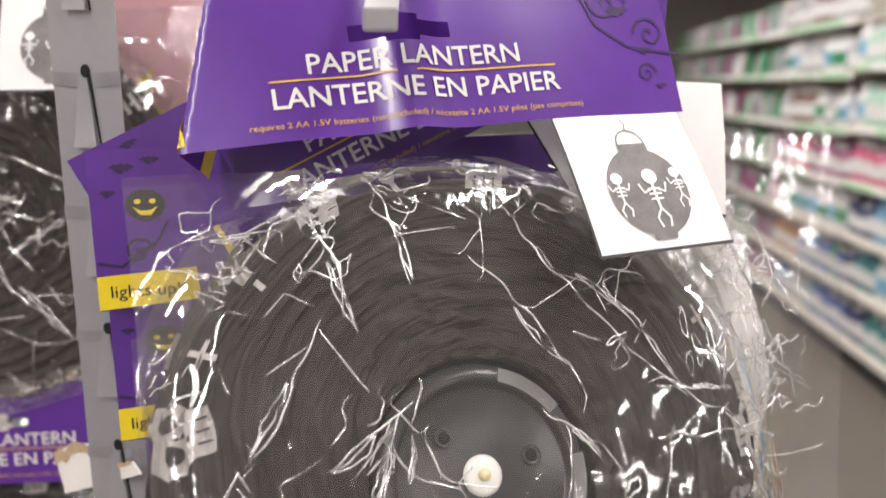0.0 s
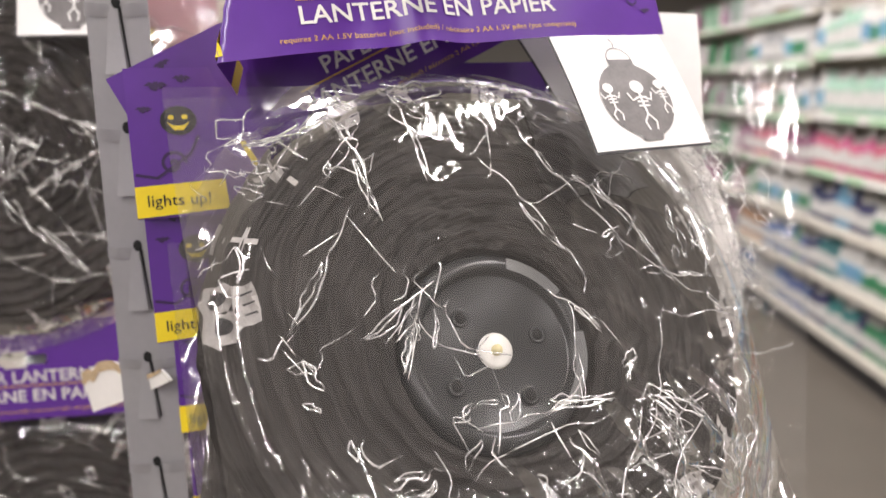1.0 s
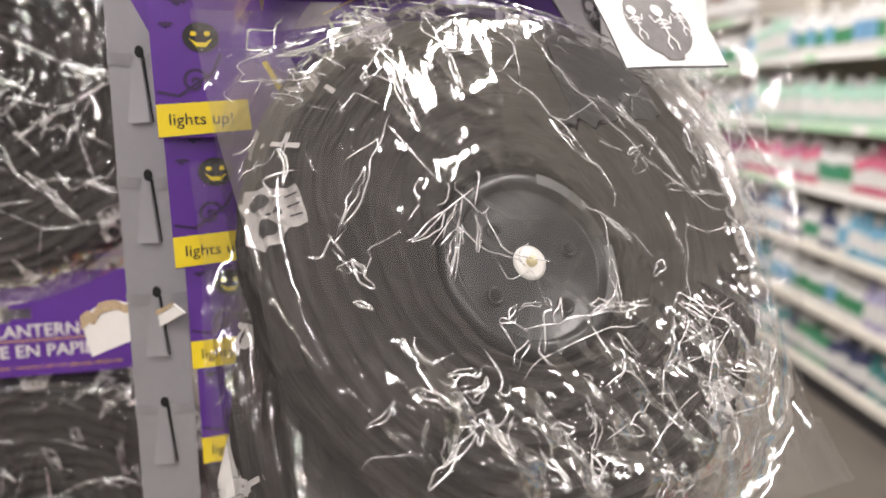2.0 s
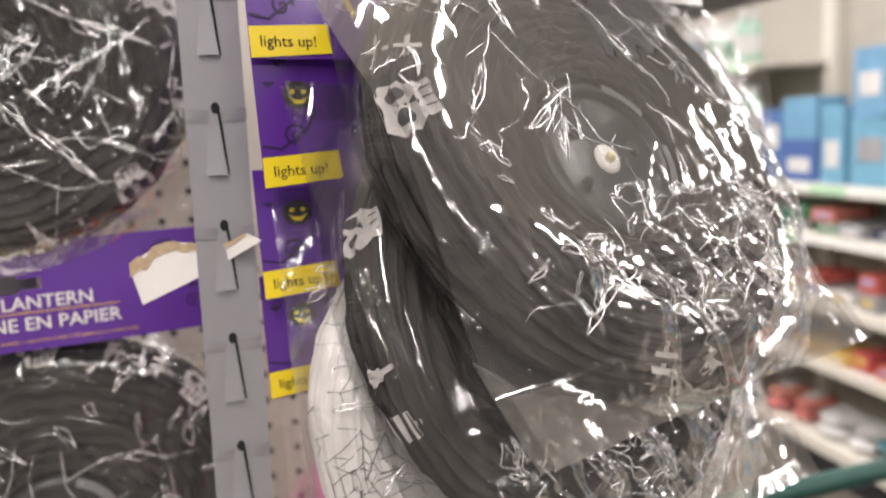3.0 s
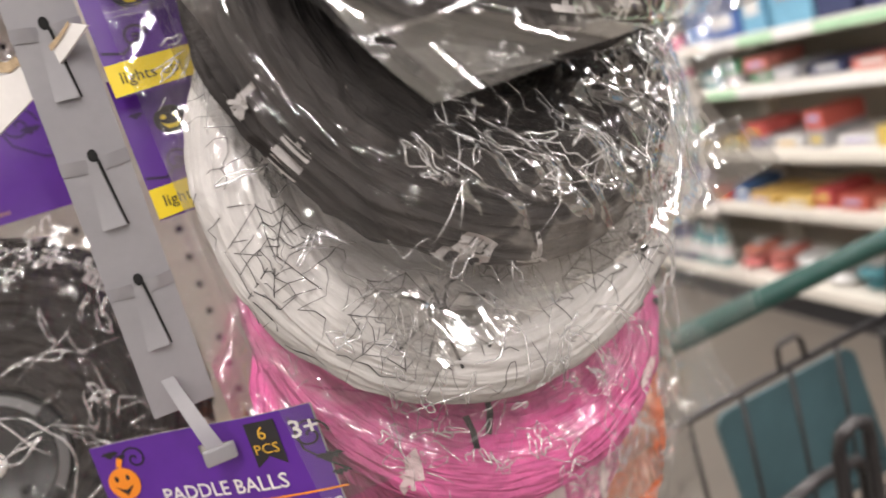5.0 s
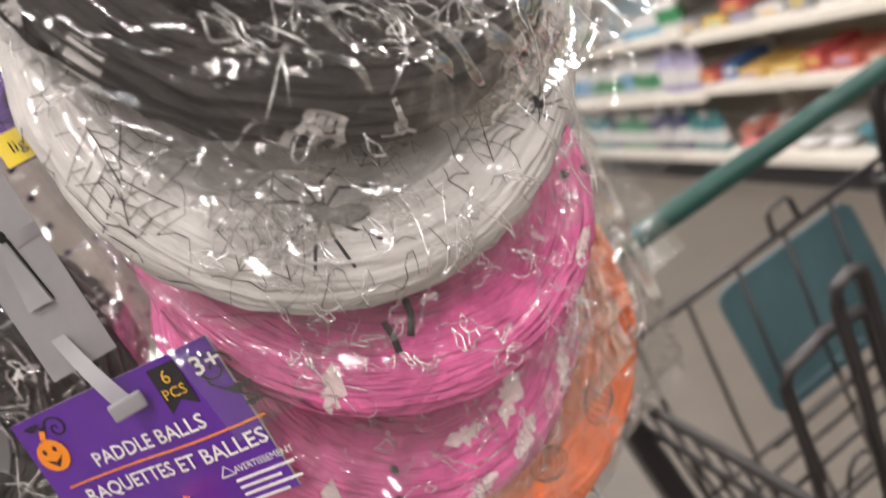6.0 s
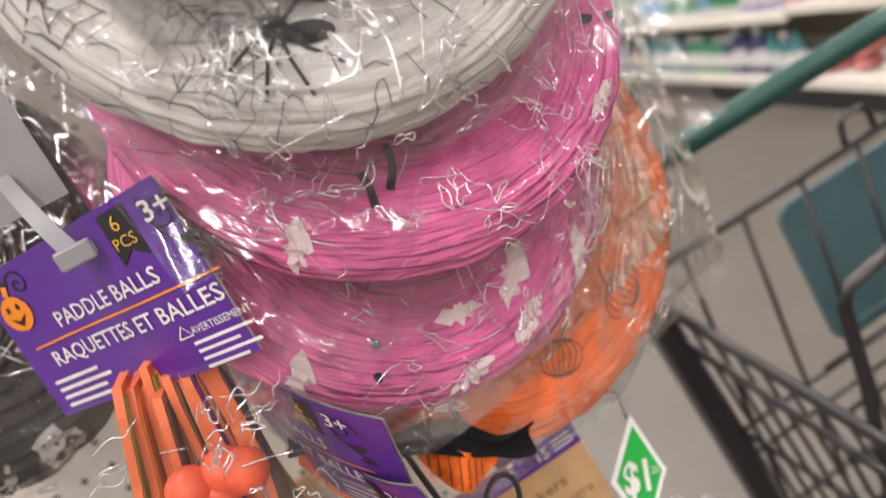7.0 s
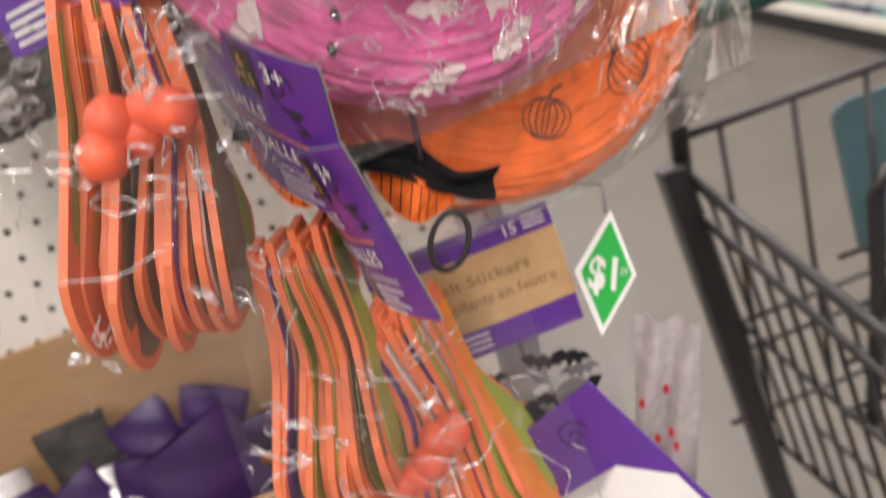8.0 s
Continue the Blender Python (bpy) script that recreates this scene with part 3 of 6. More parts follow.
def far_stock():
    """The rows of bottles far along the aisle, too small to tell apart."""
    for hue in ("plum", "white", "green", "grey"):
        bm = bmesh.new()
        for h in U3:
            y = 5.95
            while y < 9.3:
                if rs.random() < 0.30:
                    r, hh = rs.uniform(0.03, 0.04), rs.uniform(0.15, 0.21)
                    for z0, z1, k in ((0, 0.75, 1.0), (0.75, 1.0, 0.5)):
                        bmesh.ops.create_cone(bm, cap_ends=True, segments=8, radius1=r * k, radius2=r * k * 0.9, depth=hh * (z1 - z0), matrix=Matrix.Translation((FRONT + 0.07, y, h + hh * (z0 + z1) / 2)))
                y += 0.07
        ob = part("far_bottles", bm, PLASTIC[hue], None, f"rows of {hue} bottles far along the aisle shelves", m=AISLE)
        tagged(ob, "", "bottles", "", "stuff")


far_stock()


# ---- the display end: cream pegboard with the clip strips hung before it ----
PEG_Y = 0.68


def pegboard():
    t = thing("pegboard_panel", pose(-0.47, PEG_Y, 0), "cream perforated pegboard end panel", "pegboard", kind="structure")
    part("board", box(0.96, 0.012, 1.95, (0, 0.006, 0.985), 0.002), PEG, t)
    # The board is unpierced: black discs carry the shade of its holes.
    bm = bmesh.new()
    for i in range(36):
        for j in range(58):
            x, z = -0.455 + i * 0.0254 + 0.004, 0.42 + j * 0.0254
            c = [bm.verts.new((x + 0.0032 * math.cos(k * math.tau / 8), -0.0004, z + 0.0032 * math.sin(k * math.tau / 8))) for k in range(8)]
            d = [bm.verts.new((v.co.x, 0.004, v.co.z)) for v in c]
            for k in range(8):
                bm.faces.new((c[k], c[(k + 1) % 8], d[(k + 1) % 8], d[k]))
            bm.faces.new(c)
    tagged(part("peg_hole_shade", bm, HOLE_SHADE, t, "black discs painted for the shade in the peg holes"), kind="stuff")
    part("base", box(0.96, 0.5, 0.16, (0, -0.2, 0.08), 0.004), SHELF_WHITE, t)
    part("gondola_side", box(0.90, 2.4, 1.9, (-0.02, 1.24, 0.95), 0.004), SHELF_WHITE, t)
    return t


pegboard()


def carton_tray():
    t = thing("display_carton", pose(-0.40, 0.60, 0.16), "open brown corrugated carton full of party packs", "carton")
    for nm, w, d, c in (("front_wall", 0.5, 0.006, (0, -0.14, 0.36)), ("back_wall", 0.5, 0.006, (0, 0.06, 0.40)), ("side_wall", 0.006, 0.2, (-0.25, -0.04, 0.36)), ("side_wall", 0.006, 0.2, (0.25, -0.04, 0.36))):
        part(nm, box(w, d, 0.80 if nm == "back_wall" else 0.70, (c[0], c[1], c[2]), 0.001), CARTON, t)
    part("bottom", box(0.5, 0.2, 0.006, (0, -0.04, 0.013)), CARTON, t)
    part("platform", box(0.48, 0.18, 0.55, (0, -0.04, 0.30)), CARTON, t)
    return t


carton_tray()


def boxed_pack(m, hue, w, d, h, label, seed):
    """A limp printed packet, pinched flat at its top and foot."""
    rk = random.Random(seed)
    t = thing("party_pack", m, label, "party pack", "packs in the carton")

    def skin(u, v, off=0.0):
        fat = (d / 2 + off) * max(0.04, math.sin(v * math.pi)) ** 0.45
        a = u * math.tau
        return Vector((w / 2 * (1 - 0.06 * math.sin(v * math.pi)) * math.cos(a) + 0.002 * math.sin(v * 17 + seed), fat * math.sin(a) + 0.0015 * math.sin(v * 31 + a * 3 + seed), h * v))

    body = part("body", sheet(skin, 28, 22), hue, t, smooth=True)
    for k in range(4):
        u0, v0, du, dv = rk.uniform(0.58, 0.80), rk.uniform(0.12, 0.8), rk.uniform(0.06, 0.14), rk.uniform(0.05, 0.13)
        part("front_print", sheet(lambda u, v: skin(u0 + du * (u - 0.5), v0 + dv * (v - 0.5), 0.0012), 6, 4), rk.choice((CARD_WHITE, CARD_DARK, ORANGE_FACE, PRINT_BLACK, VIOLET_FACE)), body, "small printed panel", smooth=True)
    return t


rp = random.Random(3)
# Purple packs take the deep print colour to put the carton's shade in.
KINDS = ((CARD_DARK, "purple printed party pack, colour darkened for shade, standing in a carton"), (BLUE_CARD, "dark blue printed party pack standing in a carton"), (FOIL, "crinkled silver foil party pack standing in a carton"), (CARD_DARK, "purple party pack, colour darkened for shade, standing in a carton"), (BLACK_PAPER, "black party pack standing in a carton"))
for i in range(26):
    mat, lab = KINDS[(i * 3 + i // 5) % 5]
    boxed_pack(pose(-0.62 + (i % 13) * 0.036, 0.505 + 0.055 * (i // 13) + rp.uniform(-0.012, 0.012), 0.735, rp.uniform(-16, 4), rp.uniform(-24, 24), rp.uniform(-30, 30)), mat, rp.uniform(0.05, 0.075), rp.uniform(0.02, 0.03), rp.uniform(0.11, 0.19), lab, i)


def hooks_and_card():
    for z in (1.632, 1.600):
        t = thing("peg_hook", pose(-0.30, 0.58, z), "grey steel peg hook rail behind the hanging packs", "peg hook", "peg hooks")
        part("bar", tube([(-0.10, 0, 0), (0.09, 0, 0)], 0.004), STEEL, t, smooth=True)
        part("arm", tube([(-0.10, 0, 0), (-0.10, PEG_Y - 0.58, 0)], 0.003), STEEL, t, smooth=True)
        part("arm", tube([(0.09, 0, 0), (0.09, PEG_Y - 0.58, 0)], 0.003), STEEL, t, smooth=True)
    t = thing("party_card", pose(-0.215, 0.60, 1.63), "pink party card with yellow zigzags and polka dots", "card")
    part("sheet", box(0.13, 0.002, 0.17, (0, 0, 0)), PINK_CARD, t)
    flat = lambda x, z: Vector((x, -0.0016, z))
    bm = bmesh.new()
    drawn(bm, [(-0.03, -0.05), (-0.035, 0.02), (-0.02, 0.0), (-0.012, 0.022), (0.0, 0.004), (0.016, 0.016), (0.012, -0.01), (0.03, -0.02), (0.018, -0.03), (0.03, -0.05)], flat)
    part("zigzag", bm, YELLOW, t, "yellow zigzag print")
    bm = bmesh.new()
    over = lambda x, z: Vector((x, -0.0021, z))
    drawn(bm, [(-0.024, -0.05), (-0.028, 0.004), (-0.018, -0.008), (-0.01, 0.008), (0.0, -0.006), (0.012, 0.004), (0.006, -0.018), (0.02, -0.05)], over)
    part("dotted_patch", bm, CARD_WHITE, t, "white dotted patch")
    bm = bmesh.new()
    for k in range(26):
        drawn(bm, oval(rp.uniform(-0.022, 0.01), rp.uniform(-0.048, -0.008), 0.0015, 0.0015, 8), lambda x, z: Vector((x, -0.0026, z)))
    part("dots", bm, PRINT_BLACK, t, "black polka dots")
    bm = bmesh.new()
    drawn(bm, [(-0.018, -0.046), (-0.016, -0.022), (0.002, -0.03), (0.006, -0.046)], lambda x, z: Vector((x, -0.0031, z)))
    part("red_patch", bm, RED_PRINT, t, "red print patch")


hooks_and_card()

# ---- clip strips ----
def clip_strip(x, y, z0, z1, first, kind_label):
    """A long frosted plastic strip, with a bent tongue and a keyhole slot every 58.5 mm."""
    t = thing("clip_strip", pose(x - 0.0175 * (1.463 - z0), y, z0, 0, 1.0, 0), kind_label, "clip strip", "clip strips")
    w = 0.0145
    part("strip", box(2 * w, 0.0012, z1 - z0, (0, 0, (z1 - z0) / 2)), STRIP_PLASTIC, t)
    k, z = 0, first - z0
    while z < z1 - z0 - 0.03:
        # Slot shade drawn as flat black shapes on the uncut strip.
        bm = bmesh.new()
        drawn(bm, oval(0, z, 0.0022, 0.003, 10), lambda a, b: Vector((a, -0.0010, b)))
        drawn(bm, [(0.0006, z - 0.001), (0.0022, z - 0.002), (0.0048, z - 0.033), (0.0040, z - 0.033)], lambda a, b: Vector((a, -0.0010, b)))
        part("slot", bm, HOLE_SHADE, t, "keyhole slot with its shade painted black")
        tongue = sheet(lambda u, v: Vector(((u - 0.5) * (0.0040 + 0.0062 * v) - 0.0016, -0.0014 - 0.0025 * v * v, z - 0.003 - 0.030 * v)), 4, 8)
        part("tongue", tongue, STRIP_PLASTIC, t, smooth=True)
        for s in (-1, 1):
            ear = sheet(lambda u, v: Vector((s * (0.0032 + 0.0115 * u), -0.0014 - 0.0022 * math.sin(u * math.pi) * (1 - v), z - 0.001 - 0.006 * v + 0.001 * u)), 5, 3)
            part("ear", ear, STRIP_PLASTIC, t, smooth=True)
        z += 0.0585
    return t


PITCH = 0.0585
STRIP_A = clip_strip(-0.144, 0.354, 1.281, 1.86, 1.463 - 2 * PITCH, "long frosted plastic clip strip with bent hook tongues")
STRIP_B = clip_strip(-0.005, 0.430, 0.80, 1.86, 1.463 - 11 * PITCH, "frosted plastic clip strip carrying the bagged lanterns")
def used_tongue(strip, start, end, w0, w1, bar):
    """A tongue bent out through a card's slot, with a wider foot."""
    inv = strip.matrix_basis.inverted()
    a, b = inv @ Vector(start), inv @ Vector(end)
    side = Vector((1, 0, 0))
    bm = sheet(lambda u, v: a.lerp(b, v) + side * (u - 0.5) * (w0 + (w1 - w0) * v) + Vector((0, -0.004 * math.sin(v * math.pi), 0)), 4, 12)
    t = part("used_tongue", bm, STRIP_PLASTIC, strip, "bent tongue holding a card", smooth=True)
    part("tongue_foot", box(bar, 0.0026, 0.0085, b, 0.0012), STRIP_PLASTIC, t)


used_tongue(STRIP_A, (-0.150, 0.351, 1.298), (-0.1400, 0.333, 1.2600), 0.006, 0.008, 0.015)
used_tongue(STRIP_B, (-0.005, 0.42, 1.740), (-0.006, 0.276, 1.652), 0.010, 0.012, 0.012)
clip_strip(-0.275, 0.520, 1.16, 1.86, 1.463 - 4 * PITCH, "frosted plastic clip strip carrying dark lanterns")


# ---- header cards ----
BAT = [(-1, 0.1), (-0.55, 0.42), (-0.2, 0.3), (-0.12, 0.5), (0, 0.38), (0.12, 0.5), (0.2, 0.3), (0.55, 0.42), (1, 0.1), (0.6, 0.05), (0.45, -0.22), (0.2, -0.05), (0, -0.4), (-0.2, -0.05), (-0.45, -0.22), (-0.6, 0.05)]


def swirl(x, z, r, turns=1.6, flip=1, n=26):
    return [(x + flip * r * (1 - k / n) * math.cos(k / n * turns * math.tau), z + r * (1 - k / n) * math.sin(k / n * turns * math.tau)) for k in range(n)]


def lantern_card(parent, m, fold=0.0, bow=0.0, crease=0.0, panel=True, seed=1, L=-0.125, R=0.130, turn_at=-0.098):
    """Purple header card: origin at the middle of its lower edge, face towards -y."""
    H = 0.066

    def bend(x, z, off=0.0):
        y = bow * x * x - crease * math.exp(-(x / 0.012) ** 2) + 0.0012 * math.sin(x * 60 + seed) * (1 - z / H)
        F = turn_at + 0.018 * z / H
        if fold and x < F:
            d = F - x
            return Vector((F - d * math.cos(fold), y + d * math.sin(fold), z)) + Vector((-math.sin(fold), -math.cos(fold), 0)) * off
        return Vector((x, y - off, z))

    slot = lambda u, v: not (abs(L + (R - L) * u) < 0.020 and abs(H * v - 0.040) < (0.0035 if abs(L + (R - L) * u) > 0.007 else 0.0055))
    card = part("header_card", sheet(lambda u, v: bend(L + (R - L) * u, H * v), 102, 30, slot), CARD_PURPLE, parent, "glossy purple printed header card", smooth=True, m=m)
    ink = lambda d: (lambda x, z: bend(x, z, d))
    for words, z, w in (("PAPER LANTERN", 0.0255, 0.086), ("LANTERNE EN PAPIER", 0.0125, 0.116)):
        part("title", letters(bmesh.new(), words, 0.005, z, 0.0082, ink(0.0006), width=w, bold=0.012), PRINT_WHITE, card, "white printed title lettering")
    part("rule", stroke(bmesh.new(), [(-0.053 + k * 0.0116, 0.0232) for k in range(11)], 0.0007, ink(0.0006)), GOLD, card, "thin gold rule")
    bm = bmesh.new()
    letters(bm, "requires 2 AA 1.5V batteries (not included) / n\u00e9cessite 2 AA 1.5V piles (pas comprises)", 0.005, 0.0048, 0.0024, ink(0.0006), width=0.134)
    part("small_print", bm, GOLD, card, "gold small print")
    sides = L < -0.10
    for pts, w in () if not sides else ((swirl(0.092, 0.050, 0.011), 0.0012), (swirl(0.112, 0.036, 0.008, flip=-1), 0.0011), ([(0.08, 0.056), (0.086, 0.04), (0.1, 0.03), (0.125, 0.026)], 0.0011), (swirl(0.107, 0.018, 0.005), 0.0009),
                   (swirl(-0.108, 0.024, 0.006), 0.0014), ([(-0.124, 0.020), (-0.115, 0.018), (-0.10, 0.028), (-0.096, 0.036)], 0.0013)):
        part("swirl_print", stroke(bmesh.new(), pts, w, ink(0.0005)), CARD_DARK, card, "dark printed swirl")
    for x, z, s in () if not sides else ((0.098, 0.046, 0.006), (0.108, 0.028, 0.004), (-0.112, 0.058, 0.005), (-0.101, 0.061, 0.004), (-0.118, 0.048, 0.0035), (0.113, 0.012, 0.003)):
        part("bat_print", drawn(bmesh.new(), moved(BAT, x, z, s), ink(0.0005)), CARD_DARK, card, "dark printed bat")
    if sides:
        bm = bmesh.new()
        drawn(bm, oval(-0.104, 0.043, 0.0078, 0.0065, 16), ink(0.0006))
        part("gourd", bm, PRINT_BLACK, card, "black gourd print")
        bm = bmesh.new()
        for dx in (-0.003, 0.0028):
            drawn(bm, oval(-0.104 + dx, 0.0445, 0.0014, 0.0011, 8), ink(0.0009))
        drawn(bm, [(-0.109, 0.0425), (-0.106, 0.0408), (-0.102, 0.0408), (-0.099, 0.0425), (-0.102, 0.0388), (-0.106, 0.0388)], ink(0.0009))
        part("gourd_face", bm, YELLOW, card, "yellow cut-out face")
        bm = bmesh.new()
        drawn(bm, [(-0.125, 0.0005), (-0.085, 0.0025), (-0.0895, 0.0085), (-0.086, 0.0160), (-0.125, 0.0145)], ink(0.0007))
        ribbon = part("ribbon", bm, YELLOW, card, "yellow ribbon print")
        bm = bmesh.new()
        letters(bm, "lights up!", -0.1065, 0.0055, 0.0052, ink(0.0011), width=0.027)
        part("ribbon_lettering", bm, PRINT_BLACK, card, "black ribbon lettering")
    if panel:
        P0, P1, PH = 0.056, 0.117, 0.061
        hang = lambda x, z, off=0.0: bend(x, 0.0, off) + Vector((0, 0.0015 * math.sin(z * 50) + 0.30 * z, z))
        pan = part("picture_panel", sheet(lambda u, v: hang(P0 + (P1 - P0) * u, -PH * v), 14, 14), CARD_WHITE, card, "white panel with a lantern picture", smooth=True)
        pin = lambda d: (lambda x, z: hang(x, z, d))
        bm = bmesh.new()
        stroke(bm, [(P0, -PH * k / 8) for k in range(9)], 0.0012, pin(0.0005))
        stroke(bm, [(P0 + (P1 - P0) * k / 8, -PH) for k in range(9)], 0.0014, pin(0.0005))
        part("panel_border", bm, PRINT_BLACK, card, "black panel border")
        if not sides:
            return card
        cx, cz = 0.0870, -0.036
        bm = bmesh.new()
        drawn(bm, oval(cx, cz, 0.0185, 0.0195, 26), pin(0.0005))
        drawn(bm, [(cx - 0.007, cz + 0.018), (cx + 0.007, cz + 0.018), (cx + 0.007, cz + 0.0215), (cx - 0.007, cz + 0.0215)], pin(0.0006))
        drawn(bm, [(cx - 0.005, cz - 0.021), (cx + 0.005, cz - 0.021), (cx + 0.006, cz - 0.018), (cx - 0.006, cz - 0.018)], pin(0.0006))
        stroke(bm, [(cx + 0.0065 * math.cos(a * math.pi / 10), cz + 0.0215 + 0.0065 * math.sin(a * math.pi / 10)) for a in range(11)], 0.0007, pin(0.0006))
        stroke(bm, [(cx, cz + 0.028), (cx + 0.001, cz + 0.031), (cx - 0.0005, cz + 0.034)], 0.0006, pin(0.0006))
        part("pictured_lantern", bm, PRINT_GREY, card, "grey pictured lantern")
        for sx, sz, k in ((cx - 0.0135, cz + 0.006, 0.75), (cx + 0.002, cz + 0.006, 1.0), (cx + 0.0145, cz + 0.007, 0.7)):
            bm = bmesh.new()
            drawn(bm, oval(sx, sz, 0.0036 * k, 0.0034 * k, 12), pin(0.0009))
            stroke(bm, [(sx, sz - 0.003 * k), (sx, sz - 0.014 * k)], 0.0012 * k, pin(0.0009))
            for q in range(3):
                stroke(bm, [(sx - 0.003 * k, sz - (0.0055 + q * 0.0022) * k), (sx + 0.003 * k, sz - (0.0055 + q * 0.0022) * k)], 0.0009 * k, pin(0.001))
            for s in (-1, 1):
                stroke(bm, [(sx, sz - 0.005 * k), (sx + s * 0.005 * k, sz - 0.007 * k), (sx + s * 0.0065 * k, sz - 0.003 * k)], 0.001 * k, pin(0.001))
                stroke(bm, [(sx, sz - 0.014 * k), (sx + s * 0.003 * k, sz - 0.018 * k), (sx + s * 0.002 * k, sz - 0.022 * k)], 0.001 * k, pin(0.001))
            tagged(part("pictured_figure", bm, CARD_WHITE, card, "small white bone figure print"), kind="stuff")
    return card


# ---- folded paper lanterns in clear bags ----
DISC_R, DISC_T, EDGE = 0.118, 0.036, 0.020


def disc_maker(seed, ring=0.0085, amp=0.0011, crumple=0.0016):
    """The folded lantern's face: flat rings, dished to the middle, and a ribbed round rim. Takes a flat (x, z); past the rim it goes on round the edge."""
    flat = DISC_R - EDGE

    def at(x, z, off=0.0):
        s = math.hypot(x, z)
        a = math.atan2(z, x)
        c, sn = math.cos(a), math.sin(a)
        if s <= flat:
            rad, y, nr, ny = s, -DISC_T / 2 + 0.007 * max(0.0, 1 - s / flat) ** 1.2, 0.0, -1.0
        else:
            f = (s - flat) / 0.021
            f = min(f, math.pi * 0.98)
            rad, y, nr, ny = flat + EDGE * math.sin(f), -DISC_T / 2 * math.cos(f), math.sin(f), -math.cos(f)
        w = noise.noise(Vector((c * 1.3 + seed, sn * 1.3, s * 20)))
        sway = 0.5 + 0.9 * noise.noise(Vector((c * 2.2, sn * 2.2, seed * 3 + s * 12)))
        turn = (s + 0.012 * w + 0.003 * sn + 0.0022 * noise.noise(Vector((c * 6, sn * 6, s * 40 + seed)))) / ring
        lap = turn - math.floor(turn)
        lap = lap / 0.70 if lap < 0.70 else (1 - lap) / 0.30
        ridge = amp * (0.35 + 1.1 * max(0.0, sway)) * (2 * lap - 1) + 0.0003 * math.sin(s / ring * 2.3 * math.tau + 3 * w)
        if s > flat:
            edge = s / 0.0052 + 0.35 * w
            ridge += 0.0012 * (1 - 2 * abs(edge - math.floor(edge) - 0.5) ** 0.6)
        ridge += crumple * noise.noise(Vector((c * 5 + x * 18 + seed, sn * 5 + z * 18, s * 60))) + 0.0005 * noise.noise(Vector((x * 90, z * 90, seed)))
        pleat = 0.0006 * noise.noise(Vector((a * 14, s * 25, seed)))
        d = ridge + pleat + off
        return Vector((c * (rad + nr * d), y + ny * d, sn * (rad + nr * d)))

    return at


def lantern_body(parent, paper, at, mouth=None):
    """The paper itself: rings from the middle out over the rim, and the plain back. mouth: where the round opening for a battery holder lies."""
    ends = DISC_R - EDGE + 0.021 * math.pi * 0.97
    nr, na = 104, 260
    first = 0.0445 if mouth else 0.02
    cx, cz = mouth or (0.0, 0.0)
    rads = [first + (ends - first) * k / nr for k in range(nr + 1)]
    bm = bmesh.new()

    def ring(r, sink=0.0):
        k = max(0.0, 1 - (r - first) / 0.045)
        return [bm.verts.new(at(r * math.cos(q * math.tau / na) + cx * k, r * math.sin(q * math.tau / na) + cz * k, -sink)) for q in range(na)]

    rings = ([ring(first - 0.001, 0.018), ring(first - 0.001, 0.004)] if mouth else []) + [ring(r) for r in rads]
    for A, B in zip(rings, rings[1:]):
        for k in range(na):
            bm.faces.new((A[k], A[(k + 1) % na], B[(k + 1) % na], B[k]))
    bm.faces.new(rings[0])
    bm.faces.new(rings[-1])
    return part("paper_body", bm, paper, parent, smooth=True)


